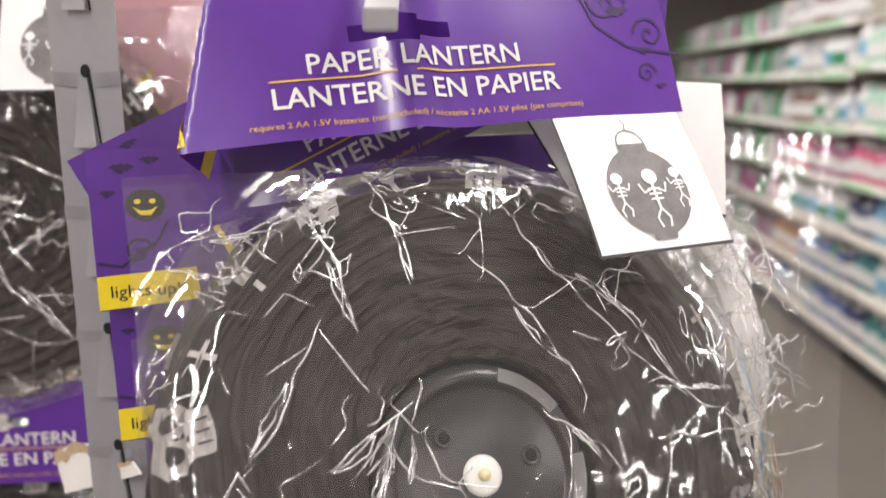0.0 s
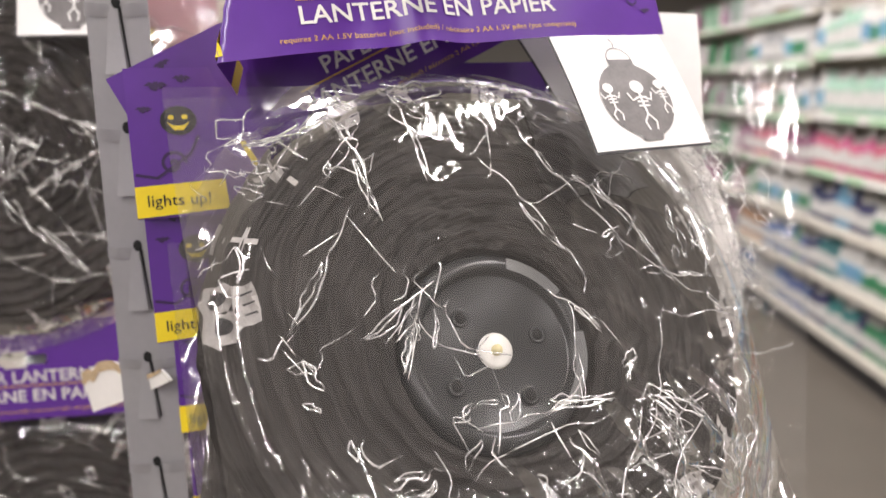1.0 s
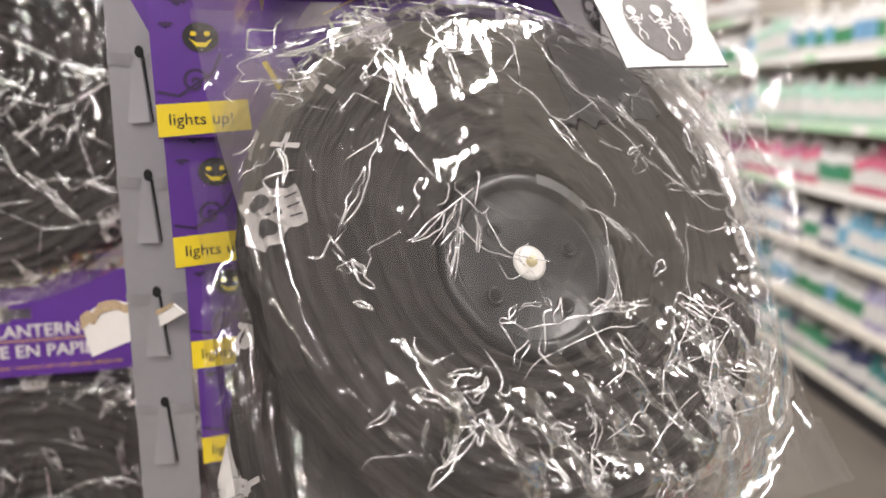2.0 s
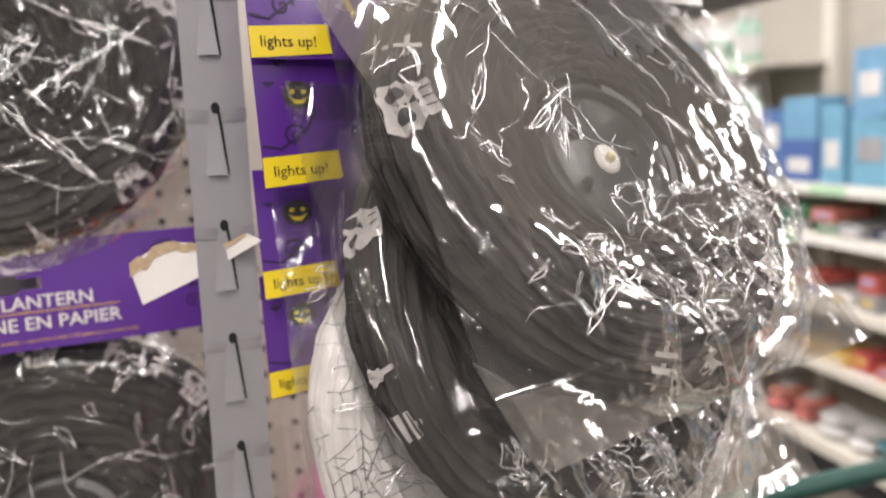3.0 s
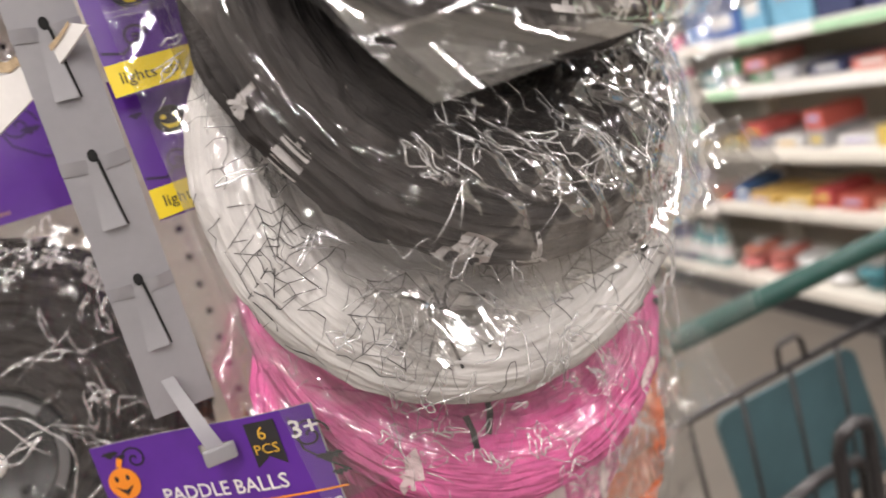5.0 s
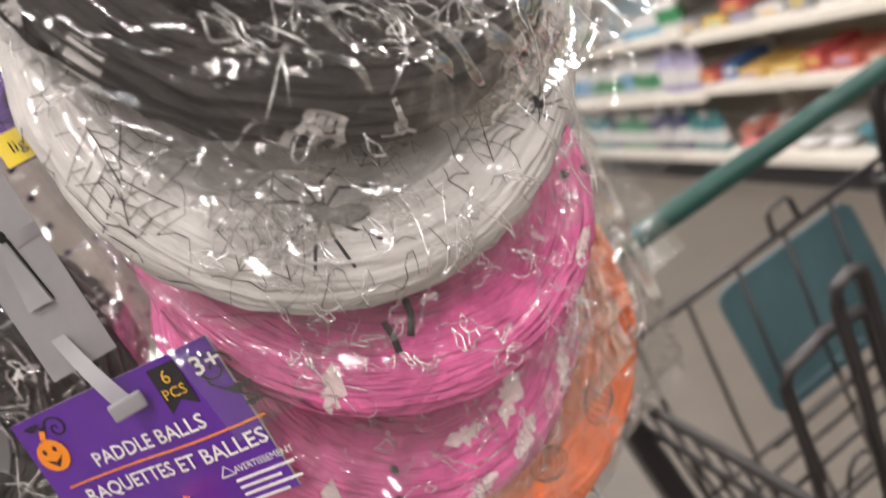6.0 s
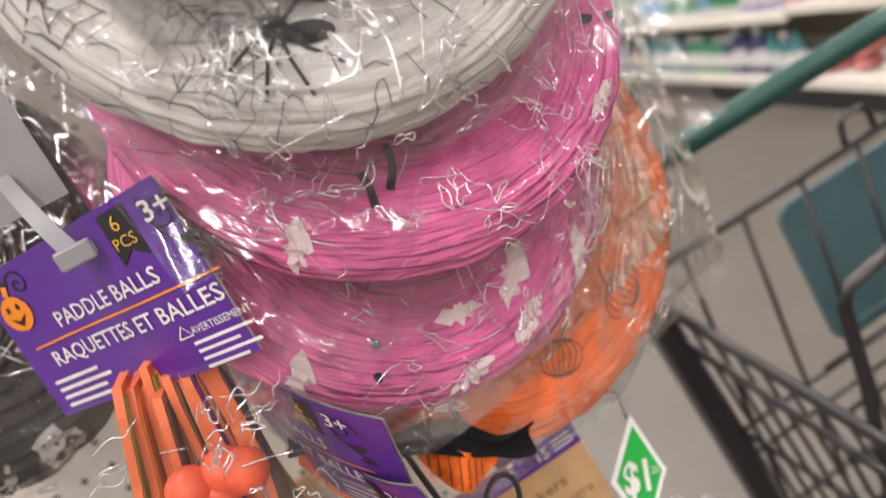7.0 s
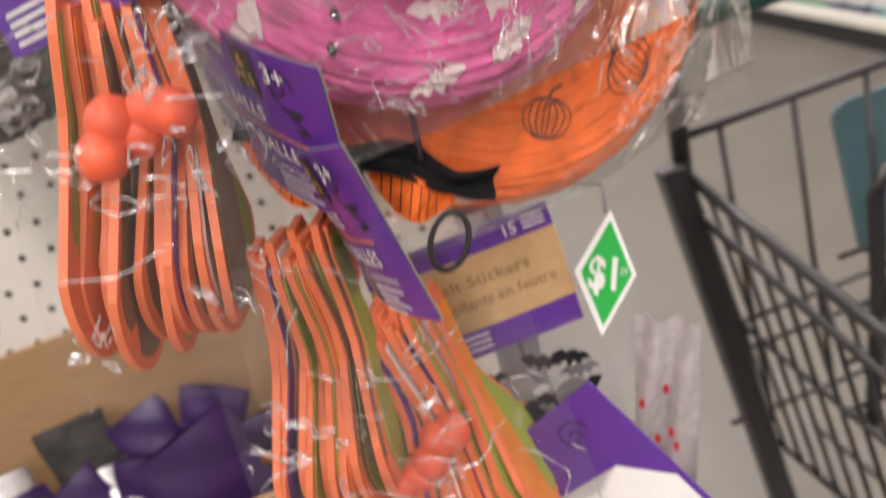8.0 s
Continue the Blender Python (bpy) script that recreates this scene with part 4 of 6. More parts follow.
def crease_folds(front, width, top, bottom, shift, seed, spots=18, runs=10, leaves=14, middle=0.25, aim=(-180, 180), size=1.0, thick=1.0, inner=0.78, pulls=(), knots=()):
    """Pinched folds of the film, coloured as glints: jagged ones in knots, long pulls, and narrow lens-shaped pleats
    with a fold along both sides.
    """
    rr = random.Random(seed * 7 + 1)
    bm = bmesh.new()

    def on_film(x, z):
        u, v = (x - shift) / width + 0.5, (z - top) / (bottom - top)
        return front(u, v) + Vector((0, -0.0003, 0)) if 0.01 < u < 0.99 and 0.01 < v < 0.995 else None

    def thread(flat, r, closed=False):
        soft = []
        for (x0, z0), (x1, z1) in zip(flat, flat[1:] + flat[:1] if closed else flat[1:]):
            soft += [(0.75 * x0 + 0.25 * x1, 0.75 * z0 + 0.25 * z1), (0.25 * x0 + 0.75 * x1, 0.25 * z0 + 0.75 * z1)]
        flat = soft
        pts = [on_film(x, z) for x, z in flat]
        pts = pts[:pts.index(None)] if None in pts else pts
        n = len(pts)
        if n > 2:
            closed = closed and n == len(flat)
            r = r * thick
            tube(pts, r if closed else [r * (0.25 + 0.75 * math.sin(math.pi * (k + 0.3) / (n - 0.4)) ** 0.5) for k in range(n)], bm=bm, sides=5, closed=closed)

    def lay(x, z, head, steps, step, turn, r):
        flat, way = [], rr.choice((-1, 1))
        for _ in range(steps):
            flat.append((x, z))
            head += way * turn * (rr.uniform(1.0, 2.0) if rr.random() < 0.45 else rr.uniform(0.0, 0.15))
            way = -way if rr.random() < 0.85 else way
            k = step * rr.uniform(0.35, 1.7)
            x, z = x + k * math.cos(head), z + k * math.sin(head)
        thread(flat, r)

    def leaf(x, z, head, long, wide, r):
        """A narrow pleat: two jagged sides that meet in points."""
        n = max(5, int(long / 0.0032))
        c, sn = math.cos(head), math.sin(head)
        far = [(k / n, wide * math.sin(math.pi * (k / n) ** 0.7) * rr.uniform(0.1, 1.5)) for k in range(n)]
        back = [(k / n, -wide * 0.7 * math.sin(math.pi * (k / n) ** 1.3) * rr.uniform(-0.2, 1.5)) for k in range(n, 0, -1)]
        bow = rr.uniform(-0.12, 0.12) * long
        flat = []
        for a, b in far + back:
            b += bow * math.sin(math.pi * a)
            flat.append((x + c * a * long - sn * b, z + sn * a * long + c * b))
        thread(flat, r, True)

    def pull(x0, z0, x1, z1, r):
        """One long fold between two places, kinked here and there, with a short branch."""
        n = max(6, int(math.hypot(x1 - x0, z1 - z0) / 0.006))
        dx, dz = (x1 - x0) / n, (z1 - z0) / n
        bow, flat = rr.uniform(-0.06, 0.06), []
        for k in range(n + 1):
            e = rr.gauss(0, 0.16) + bow * n * math.sin(math.pi * k / n)
            flat.append((x0 + dx * k - dz * e, z0 + dz * k + dx * e))
        thread(flat, r)
        for _ in range(2):
            x, z = flat[rr.randrange(1, n)]
            lay(x, z, math.atan2(dz, dx) + rr.choice((-0.5, 0.5)), rr.randint(4, 6), 0.006, 0.5, r * 0.7)

    def spot(a0, a1):
        a = radians(rr.uniform(a0, a1))
        r = DISC_R * (rr.uniform(0.1, 0.75) if rr.random() < middle else rr.uniform(inner, 1.07))
        return r * math.cos(a), r * math.sin(a), a

    def knot(x, z, count):
        lean = rr.uniform(0, math.tau)
        for _ in range(count):
            q = rr.gauss(0, 0.008 * size), rr.gauss(0, 0.008 * size)
            if rr.random() < 0.45:
                leaf(x + q[0], z + q[1], lean + rr.gauss(0, 0.6), rr.uniform(0.007, 0.016) * size, rr.uniform(0.0014, 0.0036), rr.uniform(0.0002, 0.0004))
            else:
                lay(x + q[0], z + q[1], lean + rr.gauss(0, 0.5), rr.randint(4, 8), 0.0050 * size, 0.9, rr.uniform(0.0002, 0.00045))

    for _ in range(spots):
        x, z, a = spot(*aim)
        knot(x, z, rr.randint(3, 7))
    for _ in range(runs):
        x, z, a = spot(*aim)
        lay(x, z, a + rr.choice((1.1, -1.1, 0.2, 2.6)) + rr.gauss(0, 0.4), rr.randint(7, 13), 0.006 * size, 0.32, rr.uniform(0.00025, 0.00045))
    for _ in range(leaves):
        x, z, a = spot(*aim)
        leaf(x, z, a + math.pi + rr.gauss(0, 0.9), rr.uniform(0.010, 0.030) * size, rr.uniform(0.0018, 0.0048), rr.uniform(0.0002, 0.0004))
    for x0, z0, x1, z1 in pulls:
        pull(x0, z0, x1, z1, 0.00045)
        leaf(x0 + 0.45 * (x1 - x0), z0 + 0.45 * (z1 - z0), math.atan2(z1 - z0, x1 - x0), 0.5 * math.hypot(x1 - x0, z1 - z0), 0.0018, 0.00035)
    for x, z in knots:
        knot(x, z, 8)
    return bm


def bag(parent, film, width, top, bottom, seed, thick=DISC_T, amp=0.0004, slack=0.0065, skew=0.0, shift=0.006, flare=0.0, taper=0.05, bulge=None, ruffle=None, creases=None, nu=84, nv=96):
    """A clear pouch round the disc: front and back sheets with long pull wrinkles, sealed at the sides and foot."""
    def side(sign):
        def at(u, v):
            x = (u - 0.5) * width * (1.0 - taper * v * v) + shift
            z = top + (bottom - top) * v
            r = math.hypot(x, z) / DISC_R
            puff = 1.0 / (1.0 + math.exp((r - 1.04) * 18))
            rim = min(1.0, 9 * u, 9 * (1 - u), 12 * (1 - v))
            q = Vector((x * 13 + seed * 3.7, z * 6 + sign, seed))
            w = ridges(q + 0.5 * Vector((noise.noise(q * 0.7), noise.noise(q * 0.7 + Vector((9, 0, 0))), 0))) * amp
            w += ridges(Vector((x * 30 - z * 34, z * 20 + x * 22, seed * 2.3 + 5))) * amp * 0.8
            w += ridges(Vector((x * 26 + z * 30, z * 18 - x * 24, seed * 1.7 + 8))) * amp * 0.8
            if ruffle and sign < 0:
                k = min(1.0, max(0.0, (ruffle[0] - z + 0.10 * x + 0.25 * abs(x)) / 0.03))
                j = Vector((x * 40 + 0.4 * z * 40 + seed, z * 30, seed * 1.3))
                j += 0.35 * Vector((noise.noise(j * 0.6), noise.noise(j * 0.6 + Vector((4, 7, 0))), 0))
                for size, share in ((1.0, 1.0), (2.6, 0.22)):
                    far = noise.voronoi(j * size)[0]
                    w += k * ruffle[1] * share * (far[1] - far[0])
            loose = 0.004 * noise.noise(Vector((x * 9, z * 9, seed + sign * 4)))
            full = thick / 2 + slack
            if bulge and sign < 0:
                full += bulge[2] / (1.0 + math.exp((math.hypot(x - bulge[0], z - bulge[1]) - 0.050) * 260))
            y = sign * (puff * full + (0.10 + 0.90 * puff) * w * rim) + (1 - puff) * (0.7 * loose + 0.008 * math.sin(x * 21 + seed) * (abs(z) > 0.1))
            if sign > 0:
                y = max(y, 0.0) + 0.001
            y -= flare * v ** 6
            return Vector((x + skew * v, y, z + 0.002 * noise.noise(Vector((x * 15, seed, 0))) * (v > 0.97)))
        return at

    front = side(-1)
    bm = sheet(front, nu, nv)
    sheet(side(1), nu // 3, nv // 3, bm=bm)
    pouch = part("clear_bag", bm, film, parent, "creased clear plastic bag", smooth=True)
    if creases:
        tagged(part("film_crease_glint", crease_folds(front, width, top, bottom, shift, seed, **creases), CREASE_GLINT, pouch, "pinched fold of film with its glint coloured white", smooth=True), kind="stuff")
    return pouch


def skull(parent, at, x, z, s, turn):
    put = lambda d: (lambda a, b: at(a, b, d))
    bm = drawn(bmesh.new(), moved([(-0.6, -0.95), (-0.62, -0.45), (-0.95, -0.1), (-1, 0.5), (-0.6, 0.95), (0, 1.08), (0.6, 0.95), (1, 0.5), (0.95, -0.1), (0.62, -0.45), (0.6, -0.95), (0.2, -1.02), (-0.2, -1.02)], x, z, s, turn), put(0.0008))
    head = part("head_print", bm, BONE_WHITE, parent, "white printed bone head")
    for e in (-0.42, 0.42):
        part("eye_print", drawn(bmesh.new(), moved(oval(e, 0.2, 0.27, 0.33, 12), x, z, s, turn), put(0.0014)), PRINT_BLACK, head, "black printed eye hollow")
    part("nose_print", drawn(bmesh.new(), moved([(-0.12, -0.3), (0, -0.08), (0.12, -0.3)], x, z, s, turn), put(0.0014)), PRINT_BLACK, head, "black printed nose hollow")
    for e in (-0.3, 0, 0.3):
        part("tooth_line", stroke(bmesh.new(), moved([(e, -0.55), (e, -0.9)], x, z, s, turn), 0.06 * s, put(0.0014)), PRINT_BLACK, head)


def hand_print(bm, at, x, z, s, turn):
    put = lambda a, b: at(a, b, 0.0008)
    drawn(bm, moved(oval(0, -0.2, 0.4, 0.42, 10), x, z, s, turn), put)
    for k, a in enumerate((-0.75, -0.3, 0.1, 0.5, 1.15)):
        stroke(bm, moved([(0, -0.1), (0.5 * math.sin(a), 0.5 * math.cos(a)), (1.05 * math.sin(a * 1.1), 1.05 * math.cos(a * 1.1))], x, z, s, turn), 0.2 * s, put)
    return stroke(bm, moved([(0, -0.5), (0.05, -1.0), (0, -1.5)], x, z, s, turn), 0.28 * s, put)


def bones(parent, at, seed, heads=(175, 120, 78, -4, -66, -120), hands=(104, 143, -44, -88, 205, 40), ribs=(155, 58, 18, -25, -105, -150), reach=0.115):
    """Printed bone figures round the rim of a dark lantern: heads, with hands and ribs between them."""
    rr = random.Random(seed)
    for a in heads:
        a = radians(a + 23 * (seed - 1))
        r = reach + rr.uniform(-0.005, 0.004)
        skull(parent, at, r * math.cos(a), r * math.sin(a), 0.0130, a - math.pi / 2 + rr.uniform(-0.4, 0.4))
    for a in hands:
        a = radians(a + 23 * (seed - 1))
        part("hand_print", hand_print(bmesh.new(), at, (reach - 0.002) * math.cos(a), (reach - 0.002) * math.sin(a), 0.0085, a - math.pi / 2 + rr.uniform(-0.5, 0.5)), BONE_WHITE, parent, "white printed bone hand")
    for a in ribs:
        a = radians(a + 23 * (seed - 1))
        bm = bmesh.new()
        for q in range(3):
            rad = reach - 0.006 + q * 0.007
            stroke(bm, [(rad * math.cos(a + d), rad * math.sin(a + d)) for d in (-0.055, 0, 0.055)], 0.0024, lambda x, z: at(x, z, 0.0008))
        stroke(bm, [(rd * math.cos(a), rd * math.sin(a)) for rd in (reach - 0.012, reach - 0.001, reach + 0.012)], 0.0024, lambda x, z: at(x, z, 0.0009))
        part("rib_print", bm, BONE_WHITE, parent, "white printed ribs")


def battery_cap(parent, x, z, y):
    """Round battery holder seen in the lantern's mouth, with its small lamp."""
    m = pose(x, y, z)
    prof = [(0.001, -0.006), (0.0325, -0.006), (0.0338, -0.0068), (0.0345, -0.0100), (0.0365, -0.0105), (0.040, -0.0095), (0.0425, -0.006), (0.0425, 0.004), (0.038, 0.012)]
    cap = part("battery_cap", revolve(prof, 64), CAP_GREY, parent, "dark grey plastic battery holder", smooth=True, m=m)
    part("lamp_seat", revolve([(0.001, -0.0075), (0.0062, -0.0075), (0.0076, -0.0065), (0.0078, -0.004)], 28), LED_WHITE, cap, "round white lamp seat", smooth=True)
    part("lamp_bead", revolve([(0.0002, -0.0105), (0.0015, -0.0102), (0.0023, -0.009), (0.0024, -0.0074)], 14), BEAD, cap, "small pale yellow lamp bead", smooth=True)
    for hx, hz in ((-0.0125, 0.0155), (0.0205, 0.004), (0.011, -0.0205), (-0.02, -0.012)):
        b = part("screw_hole", revolve([(0.0002, -0.0045), (0.0026, -0.0046), (0.0036, -0.0056), (0.0040, -0.0042)], 14), CAP_GREY, cap, smooth=True, m=pose(hx, -0.0022, hz))
        # Recess shade as a near-black disc.
        part("screw", revolve([(0.0002, -0.0050), (0.0022, -0.0050), (0.0024, -0.0044)], 10), HOLE_SHADE, b, "screw recess with its shade painted black", smooth=True)
    for a0, a1 in ((0.55, 1.25), (-0.75, 0.05)):
        bm = sheet(lambda u, v: Vector(((0.0345 + 0.0055 * v) * math.cos(a0 + (a1 - a0) * u), -0.0118 + 0.001 * v, (0.0345 + 0.0055 * v) * math.sin(a0 + (a1 - a0) * u))), 14, 2)
        part("rim_clip", bm, CAP_CLIP, cap, "lighter grey clip on the rim", smooth=True)
    return cap


def web_print(parent, at, seed):
    rr = random.Random(seed)
    bm = bmesh.new()
    put = lambda a, b: at(a, b, 0.0009)
    for k in range(11):
        a = k * math.tau / 11 + rr.uniform(-0.08, 0.08)
        r0 = rr.uniform(0.052, 0.112)
        cx, cz = r0 * math.cos(a), r0 * math.sin(a)
        size = rr.uniform(0.013, 0.024)
        spokes = [rr.uniform(-0.2, 0.2) + q * math.tau / 7 for q in range(7)]
        for q in spokes:
            stroke(bm, [(cx + size * f * math.cos(q) + rr.uniform(-1, 1) * 0.0006, cz + size * f * math.sin(q)) for f in (0, 0.35, 0.7, 1.0)], 0.00045, put)
        for f in (0.35, 0.65, 0.95):
            for q0, q1 in zip(spokes, spokes[1:]):
                mid = (q0 + q1) / 2
                stroke(bm, [(cx + size * f * math.cos(q0), cz + size * f * math.sin(q0)), (cx + size * f * 0.8 * math.cos(mid), cz + size * f * 0.8 * math.sin(mid)), (cx + size * f * math.cos(q1), cz + size * f * math.sin(q1))], 0.0004, put)
    cols, rows = 66, (0.080, 0.088, 0.097, 0.105, 0.114, 0.123, 0.131)
    knot = {(i, j): (r + rr.uniform(-0.003, 0.003), i * math.tau / cols + rr.uniform(-0.03, 0.03)) for i in range(cols) for j, r in enumerate(rows)}
    spot = lambda q: (q[0] * math.cos(q[1]), q[0] * math.sin(q[1]))
    for (i, j), (r, a) in knot.items():
        if j + 1 < len(rows) and rr.random() < 0.5:
            q = knot[i, j + 1]
            stroke(bm, [spot((r, a)), spot(((r + q[0]) / 2, (a + q[1]) / 2 + rr.uniform(-0.012, 0.012))), spot(q)], rr.uniform(0.00022, 0.00050), put)
        if rr.random() < 0.22:
            q = knot[(i + 1) % cols, j]
            b = q[1] + (math.tau if i == cols - 1 else 0)
            stroke(bm, [spot((r, a)), spot(((r + q[0]) / 2 - 0.002, (a + b) / 2)), spot((q[0], b))], rr.uniform(0.0003, 0.0005), put)
    part("web_print", bm, WEB_GREY, parent, "thin black cobweb print")
    for x, z, s, t in ((-0.0375, -0.0715, 0.0125, -0.35), (0.062, -0.075, 0.006, 2.2), (0.045, 0.05, 0.010, 1.0)):
        bm = bmesh.new()
        put2 = lambda a, b: at(a, b, 0.0013)
        drawn(bm, moved(oval(0.55, -0.15, 0.75, 0.32, 14), x, z, s, t), put2)
        drawn(bm, moved(oval(-0.35, 0.1, 0.42, 0.34, 12), x, z, s, t), put2)
        for sgn in (-1, 1):
            for q in range(4):
                b = sgn * (0.5 + q * 0.62)
                stroke(bm, moved([(-0.2, 0.05), (-0.2 + 0.9 * math.cos(b + math.pi), 0.1 + 0.9 * math.sin(b)), (-0.2 + 1.9 * math.cos(b * 1.1 + math.pi), -0.25 + 1.7 * math.sin(b * 1.1))], x, z, s, t), 0.11 * s, put2)
        part("spider_print", bm, PRINT_BLACK, parent, "black spider print")


def bat_print(parent, at, seed, low=()):
    """Pale bats over the paper: those of the lower face where they hang, the rest by chance over the upper half."""
    rr = random.Random(seed)
    spots = [(x, z, size, turn) for x, z, size, turn in low]
    for k in range(6):
        a = radians(20 + k * 28 + rr.uniform(-6, 6))
        r = rr.choice((0.062, 0.086, 0.104))
        spots.append((r * math.cos(a), r * math.sin(a), rr.uniform(0.011, 0.016), rr.uniform(-0.9, 0.9)))
    for x, z, size, turn in spots:
        part("bat_print", drawn(bmesh.new(), moved(BAT, x, z, size, turn), lambda x, z: at(x, z, 0.0009)), PRINT_PALE, parent, "pale bat print")
    for k in range(3):
        a, r = rr.uniform(-2.6, -0.3), rr.uniform(0.09, 0.112)
        part("dot_print", drawn(bmesh.new(), oval(r * math.cos(a), r * math.sin(a), 0.0020, 0.0028, 8), lambda x, z: at(x, z, 0.001)), PRINT_BLACK, parent, "small black dot print")


def drip_print(parent, at):
    for pts in ([(-0.0479, -0.066), (-0.0490, -0.074), (-0.0521, -0.082)], [(-0.032, -0.0602), (-0.0350, -0.070), (-0.0431, -0.0789)]):
        part("leg_print", stroke(bmesh.new(), pts, 0.0034, lambda x, z: at(x, z, 0.0011)), PRINT_BLACK, parent, "short black printed leg")


def gourd_print(parent, at, seed):
    rr = random.Random(seed)
    put = lambda x, z: at(x, z, 0.0009)
    spots = [(0.048, -0.066), (-0.005, -0.074), (0.096, -0.056), (0.110, 0.030)] + [(r * math.cos(a), r * math.sin(a)) for r, a in ((0.07, 0.5), (0.1, 1.3), (0.066, 2.2), (0.1, 2.9))]
    for x, z in spots:
        bm = bmesh.new()
        s, t = rr.uniform(0.011, 0.015), rr.uniform(-1, 1)
        for f in (1.0, 0.72, 0.42, 0.12):
            for sg in (-1, 1):
                stroke(bm, moved([(sg * f * math.sin(q * math.pi / 9) * 1.1, 0.8 * math.cos(q * math.pi / 9)) for q in range(10)], x, z, s, t), 0.0007, put)
        stroke(bm, moved([(0, 0.8), (0.15, 1.1), (0.5, 1.35)], x, z, s, t), 0.0012, put)
        part("gourd_line_print", bm, PRINT_BLACK, parent, "thin black gourd line print")


def lantern(m, paper, pattern, seed, label, card_m, film=FILM, cap=None, group="lanterns on the strip", bag_args=None, **card_args):
    t = thing("bagged_paper_lantern", m, label, "paper lantern", group)
    at = disc_maker(seed, amp=0.0019 if paper is BLACK_PAPER else 0.0008)
    lantern_body(t, paper, at, cap[:2] if cap else None)
    if pattern:
        pattern(t, at, seed)
    if cap:
        battery_cap(t, *cap)
    lantern_card(t, m.inverted() @ card_m, seed=seed, **card_args)
    args = dict(width=0.270, top=0.122, bottom=-0.142)
    args.update(bag_args or {})
    bag(t, film, seed=seed, **args)
    return t


GREY_LABEL = "folded black paper lantern with bone figures in a creased clear bag"
# Laid where bright glint lines run over the front bag's film.
FRONT_PULLS = ((0.012, 0.105, 0.082, 0.004), (0.0, 0.072, 0.033, 0.022), (-0.060, 0.098, -0.046, 0.044), (-0.030, 0.108, -0.022, 0.060), (-0.058, 0.055, -0.092, 0.004), (-0.030, 0.020, -0.066, -0.002), (-0.036, 0.018, -0.052, -0.018), (0.066, 0.012, 0.104, 0.006), (0.016, 0.010, 0.038, -0.012), (-0.030, -0.042, 0.036, -0.040))
lantern(pose(0.026, 0.283, 1.492, -30, 0, 19), BLACK_PAPER, lambda p, at, seed: bones(p, at, 1.0, (170, 118, 80, -6, -52), (102, 138, -91, -35), (155, 58, 20, -106)), 1.0, "black paper lantern with a battery cap in a creased clear bag", pose(0.0045, 0.306, 1.613, -22, -3, 17),
        cap=(-0.003, -0.010, -0.0030), fold=1.85, bow=0.3, crease=0.006, L=-0.112, R=0.121, turn_at=-0.088, bag_args=dict(width=0.246, top=0.118, bottom=-0.128, skew=0.004, shift=0.002, flare=0.014, bulge=(-0.003, -0.010, 0.001), ruffle=(-0.046, 0.0105), nu=170, nv=180, creases=dict(spots=15, runs=10, leaves=10, middle=0.05, aim=(-150, 10), inner=0.55, size=1.1, thick=1.1, pulls=FRONT_PULLS, knots=((-0.034, 0.016), (-0.058, 0.066), (0.060, 0.046), (-0.096, 0.0), (-0.030, 0.108), (0.010, 0.110), (0.098, 0.034), (-0.072, 0.092), (-0.095, 0.070), (0.040, 0.098), (-0.052, 0.104), (0.076, 0.070), (-0.108, 0.040), (0.070, -0.055), (-0.070, -0.062)))))
lantern(pose(0.0164, 0.302, 1.418, -24.3, 0, 18.5), BLACK_PAPER, lambda p, at, seed: bones(p, at, 1.0, (156, -123, -75), (-172, -108, -60), (-160,), 0.129), 2.0, GREY_LABEL, pose(0.001, 0.350, 1.596, -4, -25, 17), film=FILM_CLEAR, bow=0.3, bag_args=dict(width=0.256, bottom=-0.132, flare=0.01, ruffle=(-0.055, 0.0100), nu=160, nv=170, creases=dict(spots=22, runs=12, leaves=26, middle=0.05, aim=(-140, 25), inner=0.68, size=1.1, thick=1.1)))
lantern(pose(0.0044, 0.312, 1.362, -14.6, 0, -0.7), WHITE_PAPER, web_print, 3.0, "folded white paper lantern with black cobwebs and spiders, bagged", pose(-0.008, 0.350, 1.541, -4, 0, 18), film=FILM_SOFT, bag_args=dict(width=0.262, bottom=-0.130, taper=0.10, ruffle=(0.05, 0.0040), nu=150, nv=160, creases=dict(spots=18, runs=12, leaves=26, middle=0.2, aim=(-215, 20), size=1.1, thick=1.2)))
lantern(pose(0.058, 0.392, 1.485, -14, 0, -8), WHITE_PAPER, web_print, 9.0, "folded white cobweb lantern behind the black ones, bagged", pose(0.030, 0.372, 1.637, -4, 4, 4), film=FILM_CLEAR, L=-0.070, R=0.088, bag_args=dict(width=0.300, top=0.122, bottom=-0.150, creases=dict(spots=20, runs=6, leaves=16, middle=0.0, aim=(-60, 50), inner=0.9)))
lantern(pose(0.008, 0.363, 1.2845, -32.3, 0, 9.5), PINK_PAPER, lambda p, at, seed: (bat_print(p, at, seed, ((-0.085, -0.079, 0.014, 0.9), (0.060, -0.095, 0.012, 0.5))), drip_print(p, at)), 4.0, "folded pink paper lantern with pale bats in a clear bag", pose(-0.006, 0.352, 1.482, -4, 0, 17), film=FILM_SOFT, bag_args=dict(width=0.26, bottom=-0.126, taper=0.14, creases=dict(spots=24, runs=12, leaves=18, middle=0.3, aim=(-200, 20))))
